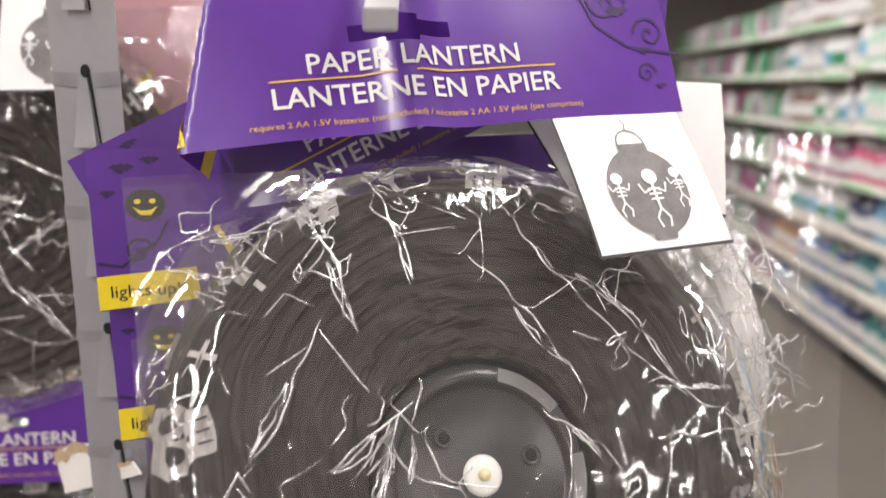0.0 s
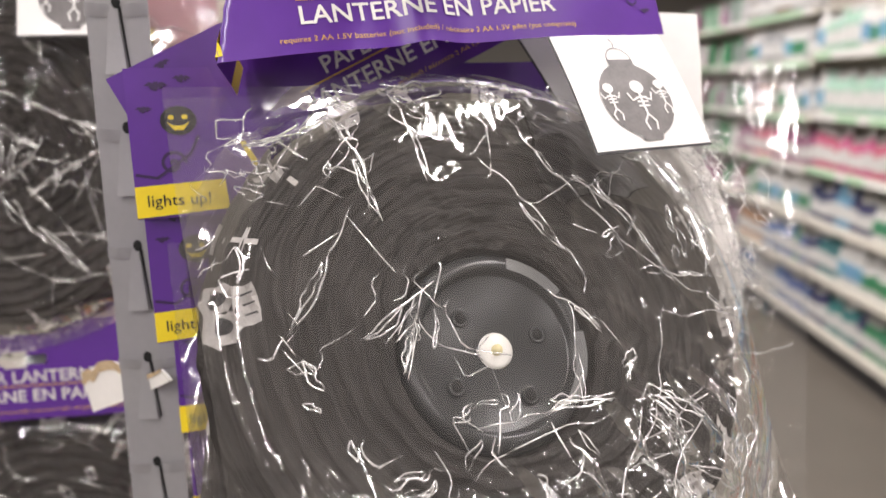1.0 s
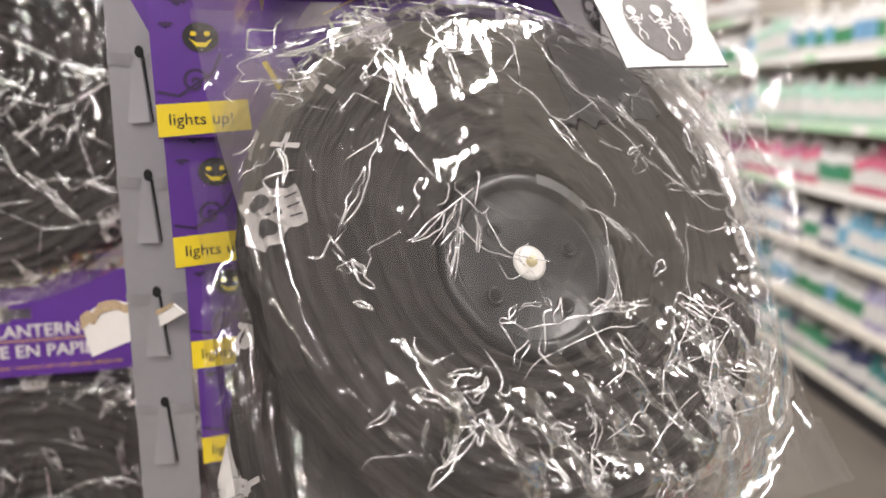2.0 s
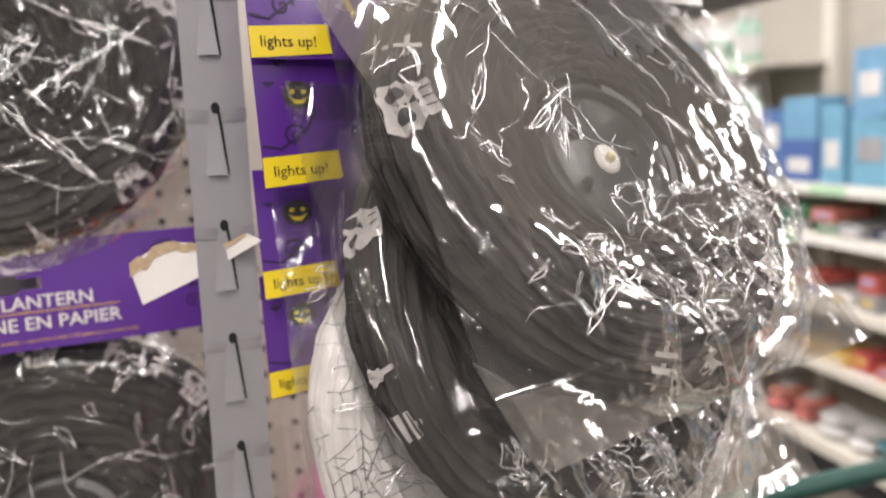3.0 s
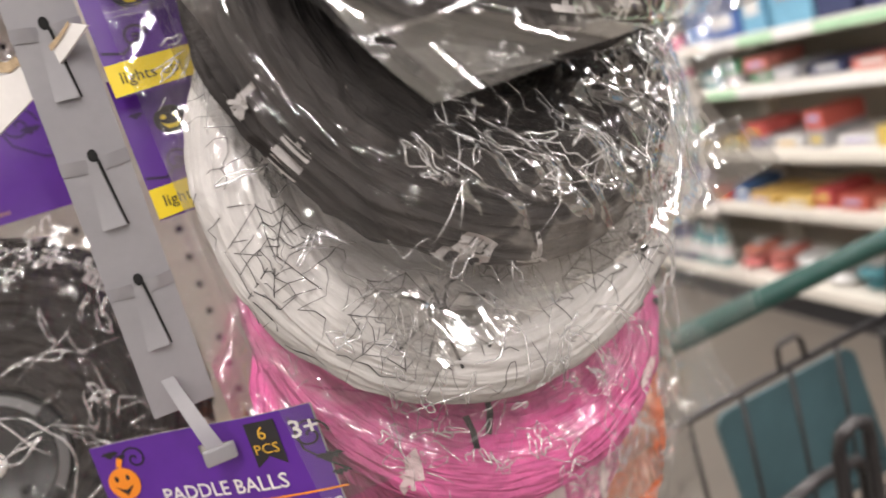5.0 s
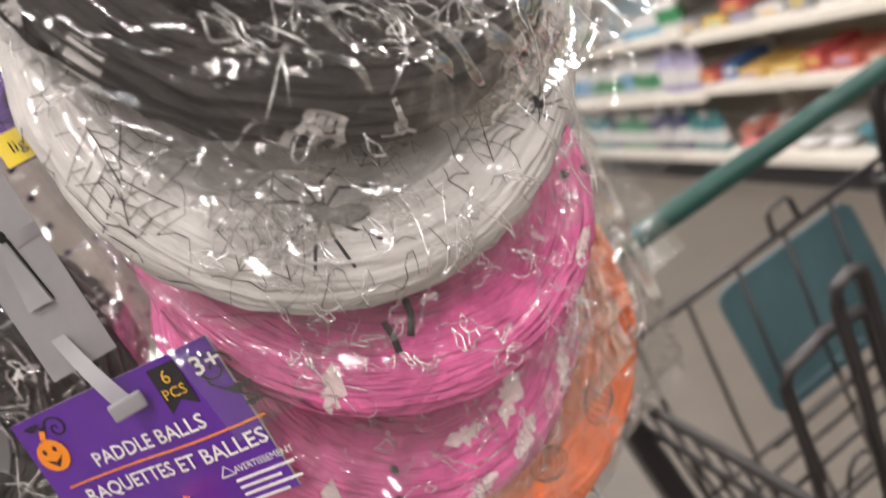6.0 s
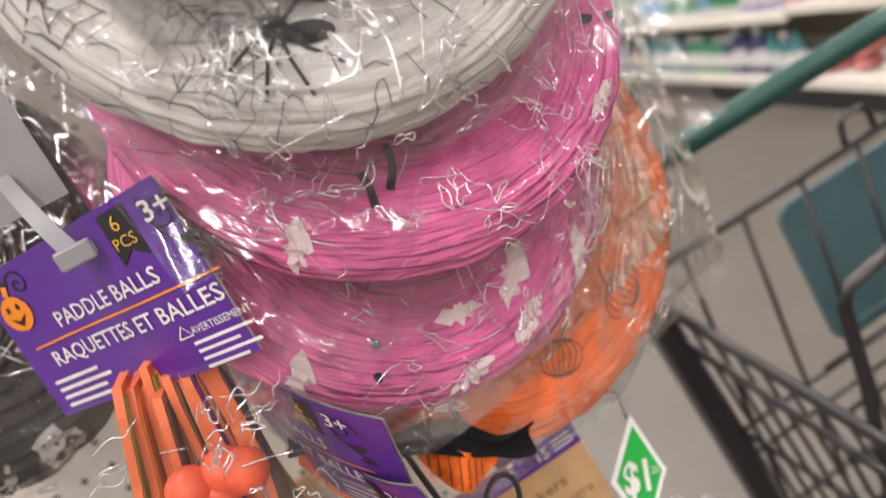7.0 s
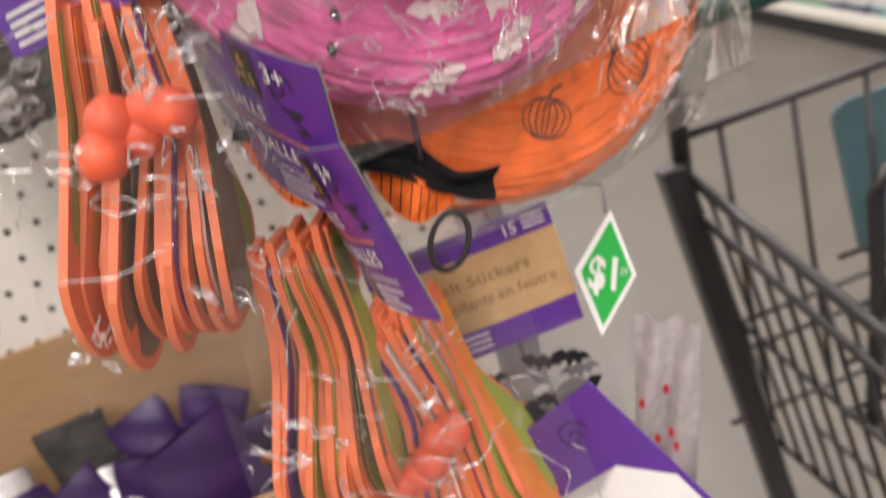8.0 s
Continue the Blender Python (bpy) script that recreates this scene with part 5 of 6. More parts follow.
lantern(pose(-0.0087, 0.368, 1.229, -13.1, 0, 15.3), PINK_PAPER, lambda p, at, seed: bat_print(p, at, seed, ((0.0155, -0.081, 0.018, 0.75), (0.008, -0.104, 0.015, 0.5), (0.052, -0.092, 0.014, 1.1), (-0.030, -0.108, 0.014, 0.2), (-0.020, -0.080, 0.013, -0.3), (-0.095, -0.062, 0.015, 0.9))), 5.0, "folded pink paper lantern hung lower, with pale bats, bagged", pose(-0.004, 0.362, 1.424, -4, 0, 8), film=FILM_SOFT, bag_args=dict(width=0.255, bottom=-0.124, taper=0.1, creases=dict(spots=22, runs=12, leaves=18, middle=0.4, aim=(-190, 20))))
lantern(pose(0.0284, 0.396, 1.1557, -1.3, 0, 11.4), ORANGE_PAPER, gourd_print, 6.0, "folded orange paper lantern with gourd line drawings, bagged", pose(-0.004, 0.368, 1.368, -4, 0, 6), film=FILM_CLEAR, bag_args=dict(width=0.285, bottom=-0.12, creases=dict(spots=7, runs=5, leaves=8, middle=0.1, aim=(-60, 30))))
lantern(pose(-0.268, 0.485, 1.560, -8, 0, 4), BLACK_PAPER, bones, 7.0, "folded black paper lantern with white bones on another strip", pose(-0.292, 0.470, 1.690, -4, 0, 4), film=FILM_CREASED, bag_args=dict(creases=dict(spots=15, runs=14, leaves=14, middle=0.5, thick=1.4, size=1.5, pulls=((0.02, 0.03, 0.10, 0.0), (0.10, 0.02, 0.02, -0.03), (0.0, -0.02, 0.06, -0.08)))), group="lanterns on the far strip")
lantern(pose(-0.250, 0.480, 1.266, -10, 0, 4), BLACK_PAPER, bones, 8.0, "folded black paper lantern hung low on another strip, bagged", pose(-0.270, 0.462, 1.385, -4, 0, 6), cap=(-0.008, -0.01, -0.003), panel=False, film=FILM_STEEP, bag_args=dict(bottom=-0.166, creases=dict(spots=24, runs=18, leaves=20, middle=0.5, thick=1.5, size=1.5)), group="lanterns on the far strip")


# ---- torn white card caught on the strip ----
def torn_card():
    t = thing("torn_card_scrap", pose(-0.186, 0.387, 1.421, 0, 0, -38), "torn scrap of white card caught on the clip strip", "card scrap")
    edge = [(0, 0), (-0.005, 0.018), (-0.005, 0.0215), (0.001, 0.0255), (0.005, 0.0245), (0.010, 0.0305), (0.017, 0.0325), (0.023, 0.0335), (0.029, 0.0315), (0.034, 0.0325), (0.040, 0.0300), (0.045, 0.0295), (0.053, 0.0315), (0.061, 0.0345), (0.068, 0.0380), (0.0765, 0.0345), (0.040, 0.0170)]
    bm = bmesh.new()
    drawn(bm, edge, lambda x, z: Vector((x, -0.004 + 0.003 * math.sin(x * 40), z)), 0.006)
    back = bmesh.ops.extrude_face_region(bm, geom=list(bm.faces))
    bmesh.ops.translate(bm, verts=[v for v in back["geom"] if isinstance(v, bmesh.types.BMVert)], vec=(0, 0.0012, 0))
    part("scrap", bm, TORN_CARD, t)
    bm = bmesh.new()
    rim = edge[2:15]
    for i in range(len(rim) - 1):
        (x0, z0), (x1, z1) = rim[i], rim[i + 1]
        k0, k1 = 0.006 * (1 - i / 12), 0.006 * (1 - (i + 1) / 12)
        drawn(bm, [(x0, z0 - k0 - 0.0006), (x1, z1 - k1 - 0.0006), (x1, z1 + 0.001), (x0, z0 + 0.001)], lambda x, z: Vector((x, -0.0047 + 0.003 * math.sin(x * 40), z)), 0.006)
    bmesh.ops.remove_doubles(bm, verts=bm.verts, dist=0.0002)
    part("torn_edge", bm, TORN_CORE, t, "rough brown torn edge")


torn_card()


# ---- paddle ball packs ----
def paddle_mesh():
    out = []
    for k in range(17):
        a = -math.pi * 0.06 + k / 16 * math.pi * 1.12 + math.pi
        out.append((0.034 * math.cos(a), -0.115 + 0.040 * math.sin(a)))
    out += [(0.012, -0.062), (0.009, -0.045), (0.011, -0.012), (0.009, 0.0), (-0.009, 0.0), (-0.011, -0.012), (-0.009, -0.045), (-0.012, -0.062)]
    return out


PADDLE = paddle_mesh()


def paddle(parent, face, x, y, z, rz, ry, k):
    def solid(points, t):
        bm = bmesh.new()
        vs = [[bm.verts.new((s * t / 2 + 0.005 * math.sin(b * 24 + k), a, b)) for a, b in points] for s in (-1, 1)]
        n = len(points)
        for i in range(n):
            bm.faces.new((vs[0][i], vs[0][(i + 1) % n], vs[1][(i + 1) % n], vs[1][i]))
        bm.faces.new(vs[0])
        bm.faces.new(vs[1])
        return bm
    p = part("paddle", solid(PADDLE, 0.0038), ORANGE_EDGE, parent, "thin orange-edged paddle", m=pose(x, y, z, 0, ry, rz))
    inner = [(a * 0.86, -0.075 + (b + 0.075) * 0.93) for a, b in PADDLE]
    part("paddle_face", solid(inner, 0.0050), face, p, "printed paddle face")
    return p


def paddle_pack(x, y, z, rx, ry, rz, seed, label, mid, deep, low, lean, balls, face=0.0, right=0.067, left=0.5, wide=1.0):
    """A card with a bag of stacked paddles below it; the bag hangs plumb whatever the card does."""
    yaw = -rz
    t = thing("paddle_ball_pack", pose(x, y, z, 0, 0, rz), label, "toy pack", "paddle ball packs")
    W, H = 0.067, 0.076
    bend = lambda x, z, off=0.0: Vector((wide * x, 3.2 * x * x * (1 if x > 0 else left) - off, z))
    card = part("header_card", sheet(lambda u, v: bend(-W + (W + right) * u, -H * v), 30, 16, lambda u, v: not (abs(-W + (W + right) * u) < 0.011 and 0.12 < v < 0.20)), CARD_PURPLE, t, "glossy purple printed header card", smooth=True, m=pose(0, 0, 0, rx, ry, 0))
    part("card_back", sheet(lambda u, v: bend(-W + (W + right) * u, -H * v, -0.0012), 30, 8), CARD_BACK, card, "grey card back", smooth=True)
    ink = lambda d: (lambda x, z: bend(x, z, d))
    for words, x, z, h, w in (("PADDLE BALLS", -0.004, -0.036, 0.0075, 0.066), ("RAQUETTES ET BALLES", -0.002, -0.052, 0.0075, 0.100), ("3+", 0.043, -0.014, 0.0085, None)):
        part("title", letters(bmesh.new(), words, x, z, h, ink(0.0006), width=w, bold=0.012), PRINT_WHITE, card, "white printed title lettering")
    bm = bmesh.new()
    for k in range(4):
        stroke(bm, [(-0.060, -0.059 - k * 0.0042), (-0.032 + 0.006 * (k % 2), -0.059 - k * 0.0042)], 0.0018, ink(0.0006))
        stroke(bm, [(0.026, -0.064 - k * 0.0036), (0.052 - 0.007 * (k % 2), -0.064 - k * 0.0036)], 0.0014, ink(0.0006))
    letters(bm, "AVERTISSEMENT", 0.041, -0.0602, 0.0033, ink(0.0006), width=0.026)
    stroke(bm, [(0.021, -0.0605), (0.0245, -0.0555), (0.028, -0.0605), (0.021, -0.0605)], 0.0007, ink(0.0006))
    tagged(part("small_print", bm, PRINT_WHITE, card, "white small print lines"), kind="stuff")
    bm = bmesh.new()
    stroke(bm, [(-0.058 + k * 0.011, -0.0405) for k in range(11)], 0.0010, ink(0.0006))
    drawn(bm, oval(-0.055, -0.022, 0.0085, 0.0088, 16), ink(0.0006))
    stroke(bm, [(-0.055, -0.013), (-0.053, -0.0085)], 0.003, ink(0.0006))
    part("gourd", bm, ORANGE_FACE, card, "orange gourd print and rule")
    bm = bmesh.new()
    for s in (-1, 1):
        drawn(bm, oval(-0.055 + s * 0.003, -0.019, 0.0011, 0.0016, 8), ink(0.001))
    drawn(bm, [(-0.060, -0.023), (-0.055, -0.0255), (-0.050, -0.023), (-0.055, -0.0285)], ink(0.001))
    drawn(bm, [(0.018, -0.003), (0.032, -0.003), (0.032, -0.025), (0.025, -0.020), (0.018, -0.025)], ink(0.0005))
    for pts, w in ((swirl(0.044, -0.014, 0.008), 0.001), (swirl(-0.045, -0.01, 0.007, flip=-1), 0.001), ([(0.038, -0.004), (0.040, -0.02), (0.048, -0.028), (0.055, -0.034)], 0.001)):
        part("swirl_print", stroke(bmesh.new(), pts, w, ink(0.0005)), PRINT_BLACK, card, "black printed swirl")
    for x, z, s in ((0.049, -0.026, 0.006), (0.051, -0.034, 0.004), (-0.057, -0.006, 0.005), (-0.052, -0.008, 0.003)):
        part("bat_print", drawn(bmesh.new(), moved(BAT, x, z, s), ink(0.0005)), PRINT_BLACK, card, "black printed bat")
    tagged(part("banner_print", bm, PRINT_BLACK, card, "black printed banner and face"), kind="stuff")
    bm = bmesh.new()
    letters(bm, "6", 0.025, -0.0115, 0.0065, ink(0.001))
    letters(bm, "PCS", 0.025, -0.0185, 0.0050, ink(0.001), width=0.011)
    part("count_words", bm, GOLD, card, "gold count lettering")
    rr = random.Random(seed)
    faces = [BROWN_FACE, OLIVE, ORANGE_FACE, VIOLET_FACE, BROWN_FACE, OLIVE, CARD_WHITE]
    c, sn = math.cos(radians(yaw)), math.sin(radians(yaw))
    place = lambda dx, dy, dz: ((mid + dx) * c - (deep + dy) * sn, (mid + dx) * sn + (deep + dy) * c, dz)
    for k in range(14):
        d = (k - 6.5) * 0.0033
        px, py, pz = place(d, 0.004 * (k % 3) + rr.uniform(-0.003, 0.003), low - 0.004 * (k % 4))
        paddle(t, faces[(k + seed) % 7], px, py, pz, yaw + face + rr.uniform(-7, 10), lean + rr.uniform(-1.3, 1.3) - (k - 6.5) * 0.35, k * 0.22 + seed)
    for k in range(5):
        bm = bmesh.new()
        bmesh.ops.create_uvsphere(bm, u_segments=18, v_segments=12, radius=0.0100)
        px, py, pz = place(balls[0] + (k - 2) * 0.0075, balls[1] + rr.uniform(-0.005, 0.005), balls[2] + rr.uniform(-0.014, 0.014))
        part("ball", bm, BALL, t, "orange rubber ball", smooth=True, m=pose(px, py, pz))
    b = bag(t, FILM_SOFT, seed=seed + 20, width=0.10, top=0.075, bottom=-0.095, thick=0.085, amp=0.0015, slack=0.0, nu=44, nv=60, creases=dict(spots=22, runs=16, leaves=14, middle=0.5, size=0.8, thick=1.3))
    px, py, pz = place(-0.07 * math.sin(radians(lean)), 0.0, low - 0.07)
    b.matrix_basis = pose(px, py, pz, 0, lean, yaw)
    return t


paddle_pack(-0.1410, 0.350, 1.270, -4, -5, -51, 1, "purple-carded pack of orange paddle balls on the clip strip", 0.003, -0.006, -0.063, 13, (-0.006, -0.032, -0.117), -14, 0.048, -0.6, 1.25)
paddle_pack(-0.107, 0.332, 1.182, 3.5, 22, -70, 2, "purple-carded pack of paddle balls hung below another", -0.002, 0.010, -0.098, 8, (0.004, 0.030, -0.14), -24)
paddle_pack(-0.095, 0.331, 1.123, 8.6, -6.5, -84, 3, "lowest purple-carded pack of paddle balls on the strip", 0.019, 0.029, -0.10, -6, (-0.012, -0.030, -0.178), -26)


# ---- felt sticker pack with its price tag ----
def felt_pack():
    t = thing("felt_sticker_pack", pose(-0.034, 0.400, 1.029, -6, -2, -4), "felt sticker pack with a kraft and purple header", "sticker pack")
    flat = lambda x, z, off=0.0: Vector((x, 0.6 * x * x - off, z))
    card = part("header_card", sheet(lambda u, v: flat(-0.055 + 0.11 * u, -0.075 * v), 12, 8), CARD_PURPLE, t, "purple printed header card", smooth=True)
    bm = bmesh.new()
    drawn(bm, [(-0.055, -0.058), (-0.055, -0.014), (0.0555, -0.014), (0.0555, -0.058)], lambda x, z: flat(x, z, 0.0006))
    kraft = part("kraft_band", bm, KRAFT, card, "brown kraft label band")
    bm = bmesh.new()
    letters(bm, "Felt Stickers", 0.006, -0.032, 0.0072, lambda x, z: flat(x, z, 0.0011), width=0.058)
    letters(bm, "Autocollants en feutre", 0.004, -0.045, 0.0072, lambda x, z: flat(x, z, 0.0011), width=0.088)
    part("title", bm, BROWN_FACE, kraft, "dark brown lettering")
    bm = bmesh.new()
    letters(bm, "15", 0.030, -0.011, 0.007, lambda x, z: flat(x, z, 0.0006), bold=0.01)
    for k in range(3):
        stroke(bm, [(0.038, -0.004 - 0.003 * k), (0.051, -0.004 - 0.003 * k)], 0.0012, lambda x, z: flat(x, z, 0.0006))
        stroke(bm, [(-0.04, -0.062 - 0.004 * k), (0.0, -0.062 - 0.004 * k)], 0.0014, lambda x, z: flat(x, z, 0.0006))
    tagged(part("small_print", bm, PRINT_WHITE, card, "white small print"), kind="stuff")
    rr = random.Random(4)
    for k in range(40):
        shape = rr.choice((oval(0, 0, 0.011, 0.009, 12), moved(BAT, 0, 0, 0.013)))
        bm = bmesh.new()
        x, z = rr.uniform(-0.045, 0.045), rr.uniform(-0.165, -0.085)
        f = drawn(bm, moved(shape, x, z, 1, rr.uniform(-0.6, 0.6)), lambda a, b: Vector((a, -0.001 - 0.0004 * k + 0.002 * math.sin(a * 90 + k), b)))
        part("felt_piece", bm, rr.choice((CLOTH_BLACK, CLOTH_BLACK, CLOTH_BLACK, PRINT_GREY, PRINT_GREY)), t, "cut felt sticker shape")
    b = bag(t, FILM_SOFT, width=0.118, top=0.06, bottom=-0.065, seed=31.0, thick=0.02, amp=0.001, slack=0, nu=40, nv=44)
    b.matrix_basis = pose(0, 0, -0.125)
    p = thing("price_tag", pose(0.041, 0.385, 0.981, -14, 29, 12), "green diamond one dollar price tag in a clear holder", "price tag")
    bm = bmesh.new()
    drawn(bm, [(-0.0215, 0), (0, -0.036), (0.0215, 0), (0, 0.036)], lambda x, z: Vector((x, 0, z)))
    part("tag_plate", bm, CARD_WHITE, p, "white border plate")
    bm = bmesh.new()
    drawn(bm, [(-0.0178, 0), (0, -0.030), (0.0178, 0), (0, 0.030)], lambda x, z: Vector((x, -0.0006, z)))
    part("tag_face", bm, GREEN_TAG, p, "green diamond face")
    bm = bmesh.new()
    letters(bm, "$1", -0.0015, -0.009, 0.0185, lambda x, z: Vector((x, -0.0012, z)), width=0.0195, bold=0.03)
    letters(bm, "25", 0.0115, -0.0005, 0.0042, lambda x, z: Vector((x, -0.0012, z)))
    part("price", bm, PRINT_WHITE, p, "white price lettering")
    part("holder", tube([(-0.002, 0.001, 0.034), (-0.004, 0.004, 0.050), (-0.004, 0.03, 0.053)], 0.0012), STRIP_PLASTIC, p, "clear tag holder wire", smooth=True)


felt_pack()


def mask_pack():
    """A strip of black cloth lying slantwise over the orange lantern's foot, with elastic loops hanging off it."""
    t = thing("black_cloth_mask", pose(-0.064, 0.351, 1.101, -14, 32, -4), "black and orange cloth mask with loose elastic loops", "mask")
    ruck = lambda u, v: Vector(((u - 0.5) * 0.122, 0.0035 * math.sin(u * 19 + v * 5) + 0.003 * math.sin(v * 8 + u * 4), (0.5 - v) * (0.011 + 0.006 * abs(math.sin(u * 7.5))) + 0.003 * math.sin(u * 13)))
    part("cloth", sheet(ruck, 44, 10), CLOTH_BLACK, t, "black rucked cloth", smooth=True)
    for u0, u1, drop in ((0.04, 0.46, 0.022), (0.52, 0.86, 0.020)):
        lobe = lambda u, v: ruck(u0 + (u1 - u0) * u, 0.85) + Vector((0, 0.002 + 0.003 * math.sin(u * 9), -drop * v * math.sin(0.25 + u * 2.6)))
        flap = part("lining", sheet(lobe, 14, 6), ORANGE_PAPER, t, "orange lining", smooth=True)
        hatch = bmesh.new()
        for k in range(7):
            tube([lobe(0.12 + k * 0.11 + 0.05 * q, 0.15 + 0.8 * q) + Vector((0, -0.0006, 0)) for q in (0, 0.5, 1)], 0.0003, bm=hatch, sides=4)
        part("hatch_print", hatch, PRINT_BLACK, flap, "thin black hatching")
    for x0, z0, x1, z1 in ((0.012, 0.030, 0.022, 0.004), (-0.006, -0.004, 0.022, -0.042), (-0.034, 0.024, -0.028, 0.002)):
        part("elastic_strap", tube([(x0 + (x1 - x0) * k / 6, -0.006 + 0.002 * math.sin(k), z0 + (z1 - z0) * k / 6) for k in range(7)], 0.0016), PRINT_BLACK, t, "black elastic strap", smooth=True)
    loop = [(0.044 + 0.009 * math.sin(q * math.tau / 20), -0.005, -0.030 + 0.014 * math.cos(q * math.tau / 20)) for q in range(20)]
    part("elastic_loop", tube(loop, 0.0015, closed=True), PRINT_BLACK, t, "black elastic loop", smooth=True)


mask_pack()


def hanging_pack():
    t = thing("picture_pack", pose(-0.018, 0.356, 0.872, -8, -30, -16), "purple and white printed party pack tilted on its hook", "party pack")
    part("card", box(0.11, 0.003, 0.15, (0, 0, -0.03), 0.001), CARD_PURPLE, t, "purple printed card")
    flat = lambda d: (lambda x, z: Vector((x, -0.0016 - d, z)))
    bm = bmesh.new()
    drawn(bm, [(-0.05, -0.06), (-0.05, -0.02), (-0.02, 0.0), (0.01, -0.012), (0.03, -0.004), (0.052, -0.03), (0.052, -0.06)], flat(0.0005))
    part("white_print", bm, CARD_WHITE, t, "white printed picture")
    bm = bmesh.new()
    stroke(bm, swirl(0.025, 0.026, 0.01), 0.0014, flat(0.0005))
    stroke(bm, swirl(-0.03, 0.022, 0.008, flip=-1), 0.0012, flat(0.0005))
    part("scrollwork", bm, CARD_DARK, t, "dark swirls print")
    u = thing("lace_packet", pose(0.060, 0.40, 0.850, -4, 10, -30), "white lace packet with red spots behind the tag", "packet")
    bm = sheet(lambda a, b: Vector(((a - 0.5) * 0.040, 0.006 * math.sin(a * 12 + b * 9), 0.08 - 0.26 * b)), 12, 30)
    part("wrap", bm, LACE, u, smooth=True)
    rr = random.Random(9)
    for k in range(16):
        part("red_spot", drawn(bmesh.new(), oval(rr.uniform(-0.02, 0.02), rr.uniform(-0.17, 0.05), 0.002, 0.004, 8), lambda x, z: Vector((x, -0.0075, z))), RED_PRINT, u, "small red spot")


hanging_pack()


# ---- the shopping cart ----
def cart():
    t = thing("shopping_cart", pose(0.262, 0.745, 0), "black wire shopping cart with green plastic handle and seat", "shopping cart")
    Wd, Ln = 0.52, 0.82
    part("handle", tube([(-0.05, -0.03, 1.02), (0.0, -0.03, 1.02), (0.3, -0.03, 1.02), (Wd, -0.03, 1.02), (Wd + 0.05, -0.03, 1.02)], 0.0145, sides=16), CART_GREEN, t, "dark green plastic push handle", smooth=True)
    for s in (0, 1):
        part("handle_bracket", tube([(s * Wd, -0.03, 1.02), (s * Wd, 0.0, 0.97), (s * Wd, 0.02, 0.80)], 0.011), WIRE_BLACK, t, smooth=True)
        post = box(0.030, 0.024, 0.73, (0, 0, 0.505), 0.003)
        for v in post.verts:
            v.co.x += (s * Wd - 0.02) + (0.87 - v.co.z) * (0.13 if s == 0 else -0.06)
        part("corner_post", post, WIRE_BLACK, t, "black square tube post")
    part("rear_rail", tube([(0.0, 0.015, 0.89), (Wd, 0.015, 0.89)], 0.0055), WIRE_BLACK, t, smooth=True)
    loop = [(0.298, 0.015, 0.89), (0.301, 0.016, 0.920), (0.308, 0.016, 0.927), (0.336, 0.016, 0.927), (0.343, 0.016, 0.920), (0.346, 0.015, 0.89)]
    part("rail_loop", tube(loop, 0.004), WIRE_BLACK, t, smooth=True)
    for k in range(6):
        x = 0.05 + k * 0.088
        part("rear_wire", tube([(x, 0.015, 0.89), (x + 0.004, 0.02, 0.70), (x + 0.006, 0.01, 0.48)], 0.0034), WIRE_BLACK, t, smooth=True)
    for z in (0.64, 0.60, 0.5):
        part("rear_wire", tube([(0.0, 0.012, z), (Wd, 0.012, z)], 0.0034), WIRE_BLACK, t, smooth=True)
    # the long sides: double top rim, upright wires and two stringers
    for s in (0, 1):
        x0 = s * Wd
        inn = 0.05 * (1 if s == 0 else -1)
        top = lambda q: (x0 + inn * 0.8 * q, -Ln * q, 0.85 - 0.19 * q)
        foot = lambda q: (x0 + inn * (1.0 + 0.6 * q), -0.02 - Ln * 0.97 * q, 0.46 + 0.05 * q)
        part("side_rim", tube([top(q / 6) for q in range(7)], 0.0065), WIRE_BLACK, t, smooth=True)
        part("side_rim", tube([tuple(a + b for a, b in zip(top(q / 6), (0, 0, -0.045))) for q in range(7)], 0.0045), WIRE_BLACK, t, smooth=True)
        for f in (0.5, 1.0):
            part("side_wire", tube([tuple(a + (b - a) * f for a, b in zip(top(q / 6), foot(q / 6))) for q in range(7)], 0.004), WIRE_BLACK, t, smooth=True)
        for k in range(26):
            q = k / 25
            part("side_wire", tube([top(q), tuple(a + (b - a) * 0.5 for a, b in zip(top(q), foot(q))), foot(q)], 0.0028, sides=6), WIRE_BLACK, t, smooth=True)
    for k in range(9):
        x = 0.05 + k * 0.052
        part("floor_wire", tube([(x, 0.0, 0.46), (x, -Ln * 0.97, 0.51)], 0.003, sides=6), WIRE_BLACK, t, smooth=True)
        part("front_wire", tube([(x, -Ln, 0.66), (x, -Ln * 0.97, 0.51)], 0.003, sides=6), WIRE_BLACK, t, smooth=True)
    part("front_rim", tube([(0.04, -Ln, 0.66), (Wd - 0.04, -Ln, 0.66)], 0.0065), WIRE_BLACK, t, smooth=True)
    # the folding child seat
    bm = box(0.27, 0.008, 0.20, (0, 0, 0), 0.0)
    es = [e for e in bm.edges if abs((e.verts[0].co - e.verts[1].co).y) > 0.004]
    bmesh.ops.bevel(bm, geom=es, offset=0.022, segments=4, profile=0.5, affect="EDGES")
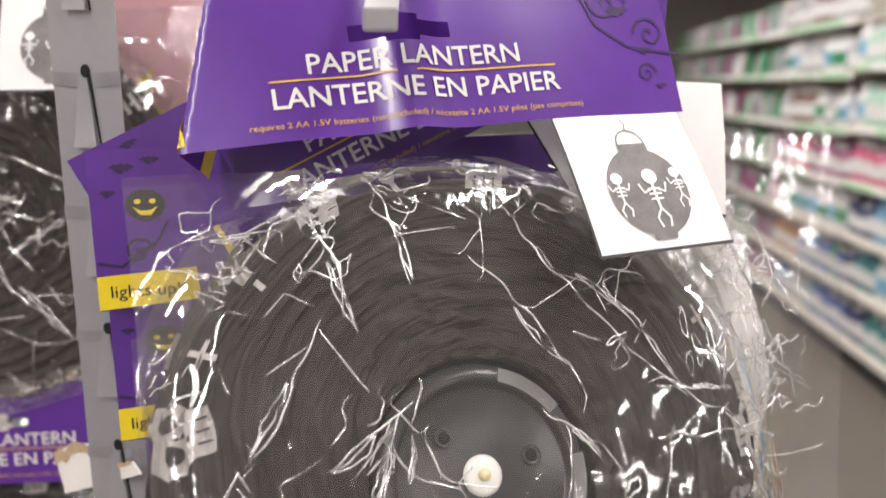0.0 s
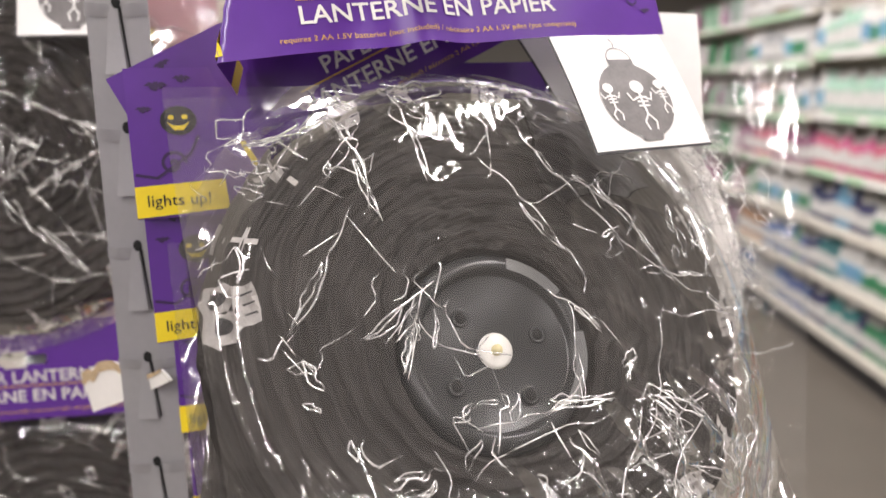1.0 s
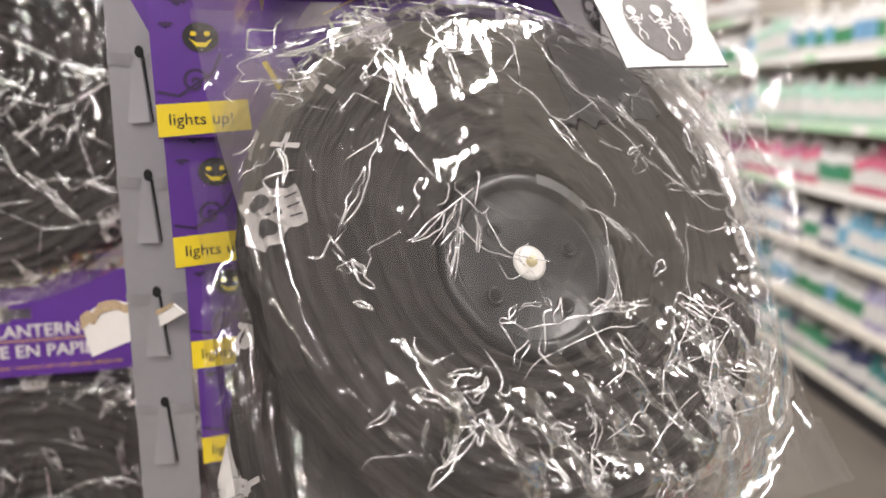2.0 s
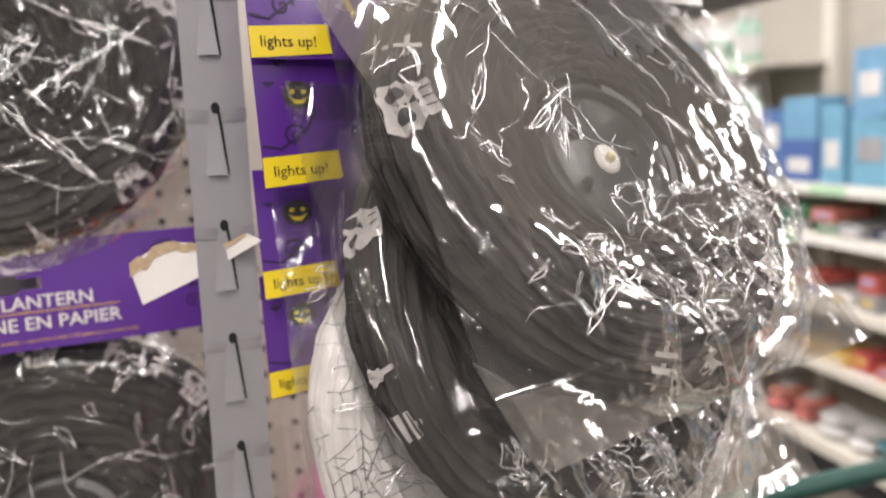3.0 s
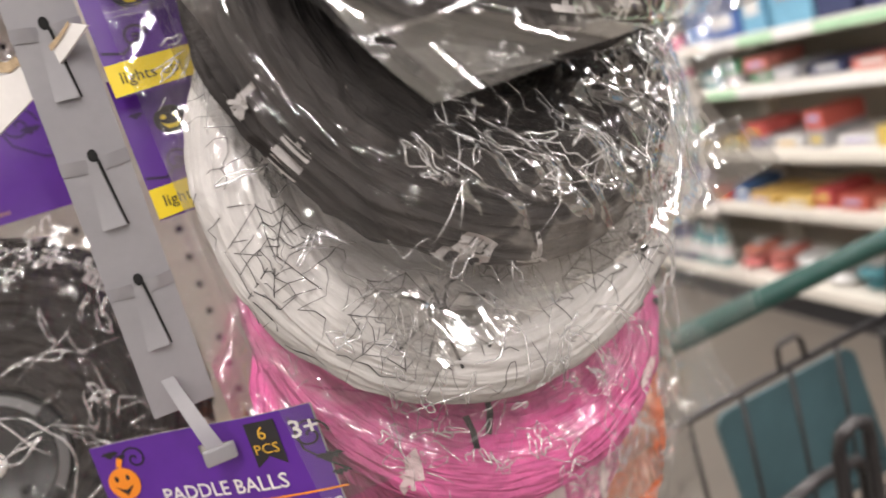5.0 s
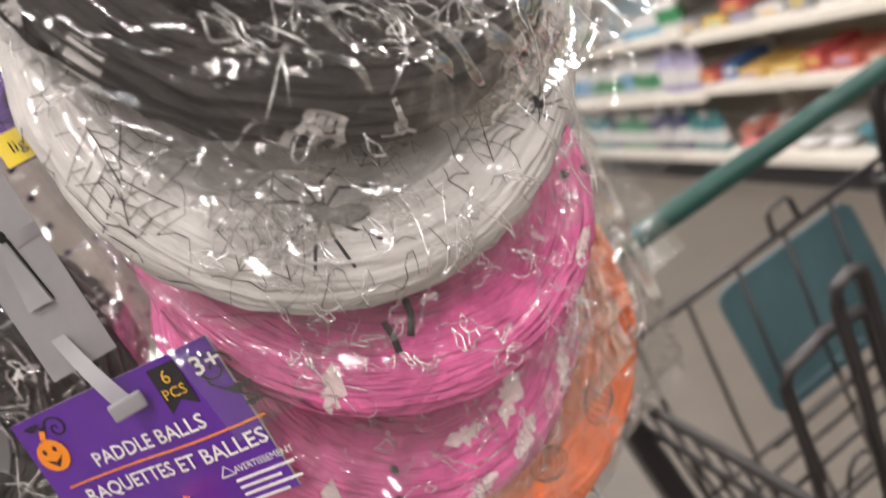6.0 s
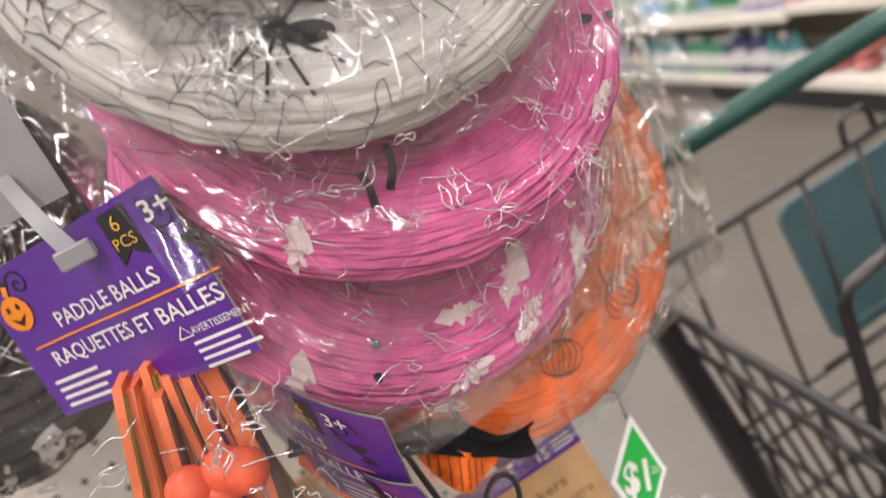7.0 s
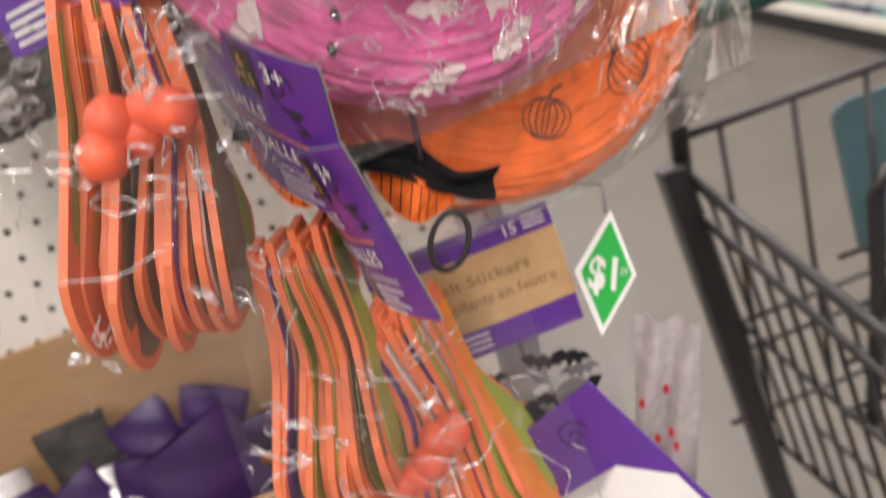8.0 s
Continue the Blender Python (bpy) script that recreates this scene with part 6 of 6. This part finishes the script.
    seat = part("seat_panel", bm, SEAT_GREEN, t, "faded green plastic seat flap", m=pose(0.353, 0.055, 0.74, -10, 0, 0))
    part("seat_rib", tube([(-0.12, -0.006, -0.085), (0.12, -0.006, -0.085)], 0.004), SEAT_GREEN, seat, smooth=True)
    for cx, half, dy, dz in ((0.150, 0.065, 0.0, -0.02), (0.172, 0.022, -0.035, 0.046)):
        rise = [(-1.08, 0.02, 0.60), (-1.0, 0.0, 0.78), (-1.0, -0.005, 0.872), (-0.85, -0.008, 0.892), (0.0, -0.01, 0.90), (0.85, -0.008, 0.892), (1.0, -0.005, 0.872), (1.0, 0.0, 0.78), (1.2, 0.02, 0.60)]
        part("seat_hoop", tube([(cx + half * a, -0.17 + dy + b, c + dz) for a, b, c in rise], 0.0075, sides=10), WIRE_BLACK, t, "black coated seat hoop", smooth=True)
    for z in (0.62, 0.68, 0.74, 0.80):
        part("seat_wire", tube([(0.05, -0.162 - 0.03 * (z - 0.6), z), (Wd - 0.04, -0.162 - 0.03 * (z - 0.6), z)], 0.003), WIRE_BLACK, t, smooth=True)
    for q in range(5):
        cx = 0.16 + q * 0.07
        part("seat_wire", tube([(cx + 0.03 * math.cos(a * math.tau / 14), -0.15, 0.66 + 0.04 * math.sin(a * math.tau / 14)) for a in range(14)], 0.003, closed=True), WIRE_BLACK, t, smooth=True)
    # the undercarriage
    for s in (0, 1):
        part("lower_frame", tube([(s * Wd, 0.0, 0.16), (s * Wd * 0.9 + 0.026, -0.75, 0.14)], 0.012), WIRE_BLACK, t, smooth=True)
        for y in (-0.02, -0.72):
            x = s * Wd if y > -0.1 else s * Wd * 0.9 + 0.026
            part("fork", box(0.03, 0.04, 0.10, (x, y, 0.12), 0.004), STEEL, t)
            w = part("wheel", revolve([(0.001, -0.012), (0.05, -0.012), (0.056, -0.008), (0.056, 0.008), (0.05, 0.012), (0.001, 0.012)], 24), CAP_GREY, t, "grey rubber castor wheel", smooth=False, m=pose(x, y, 0.058, 0, 0, 90))
    return t


cart()
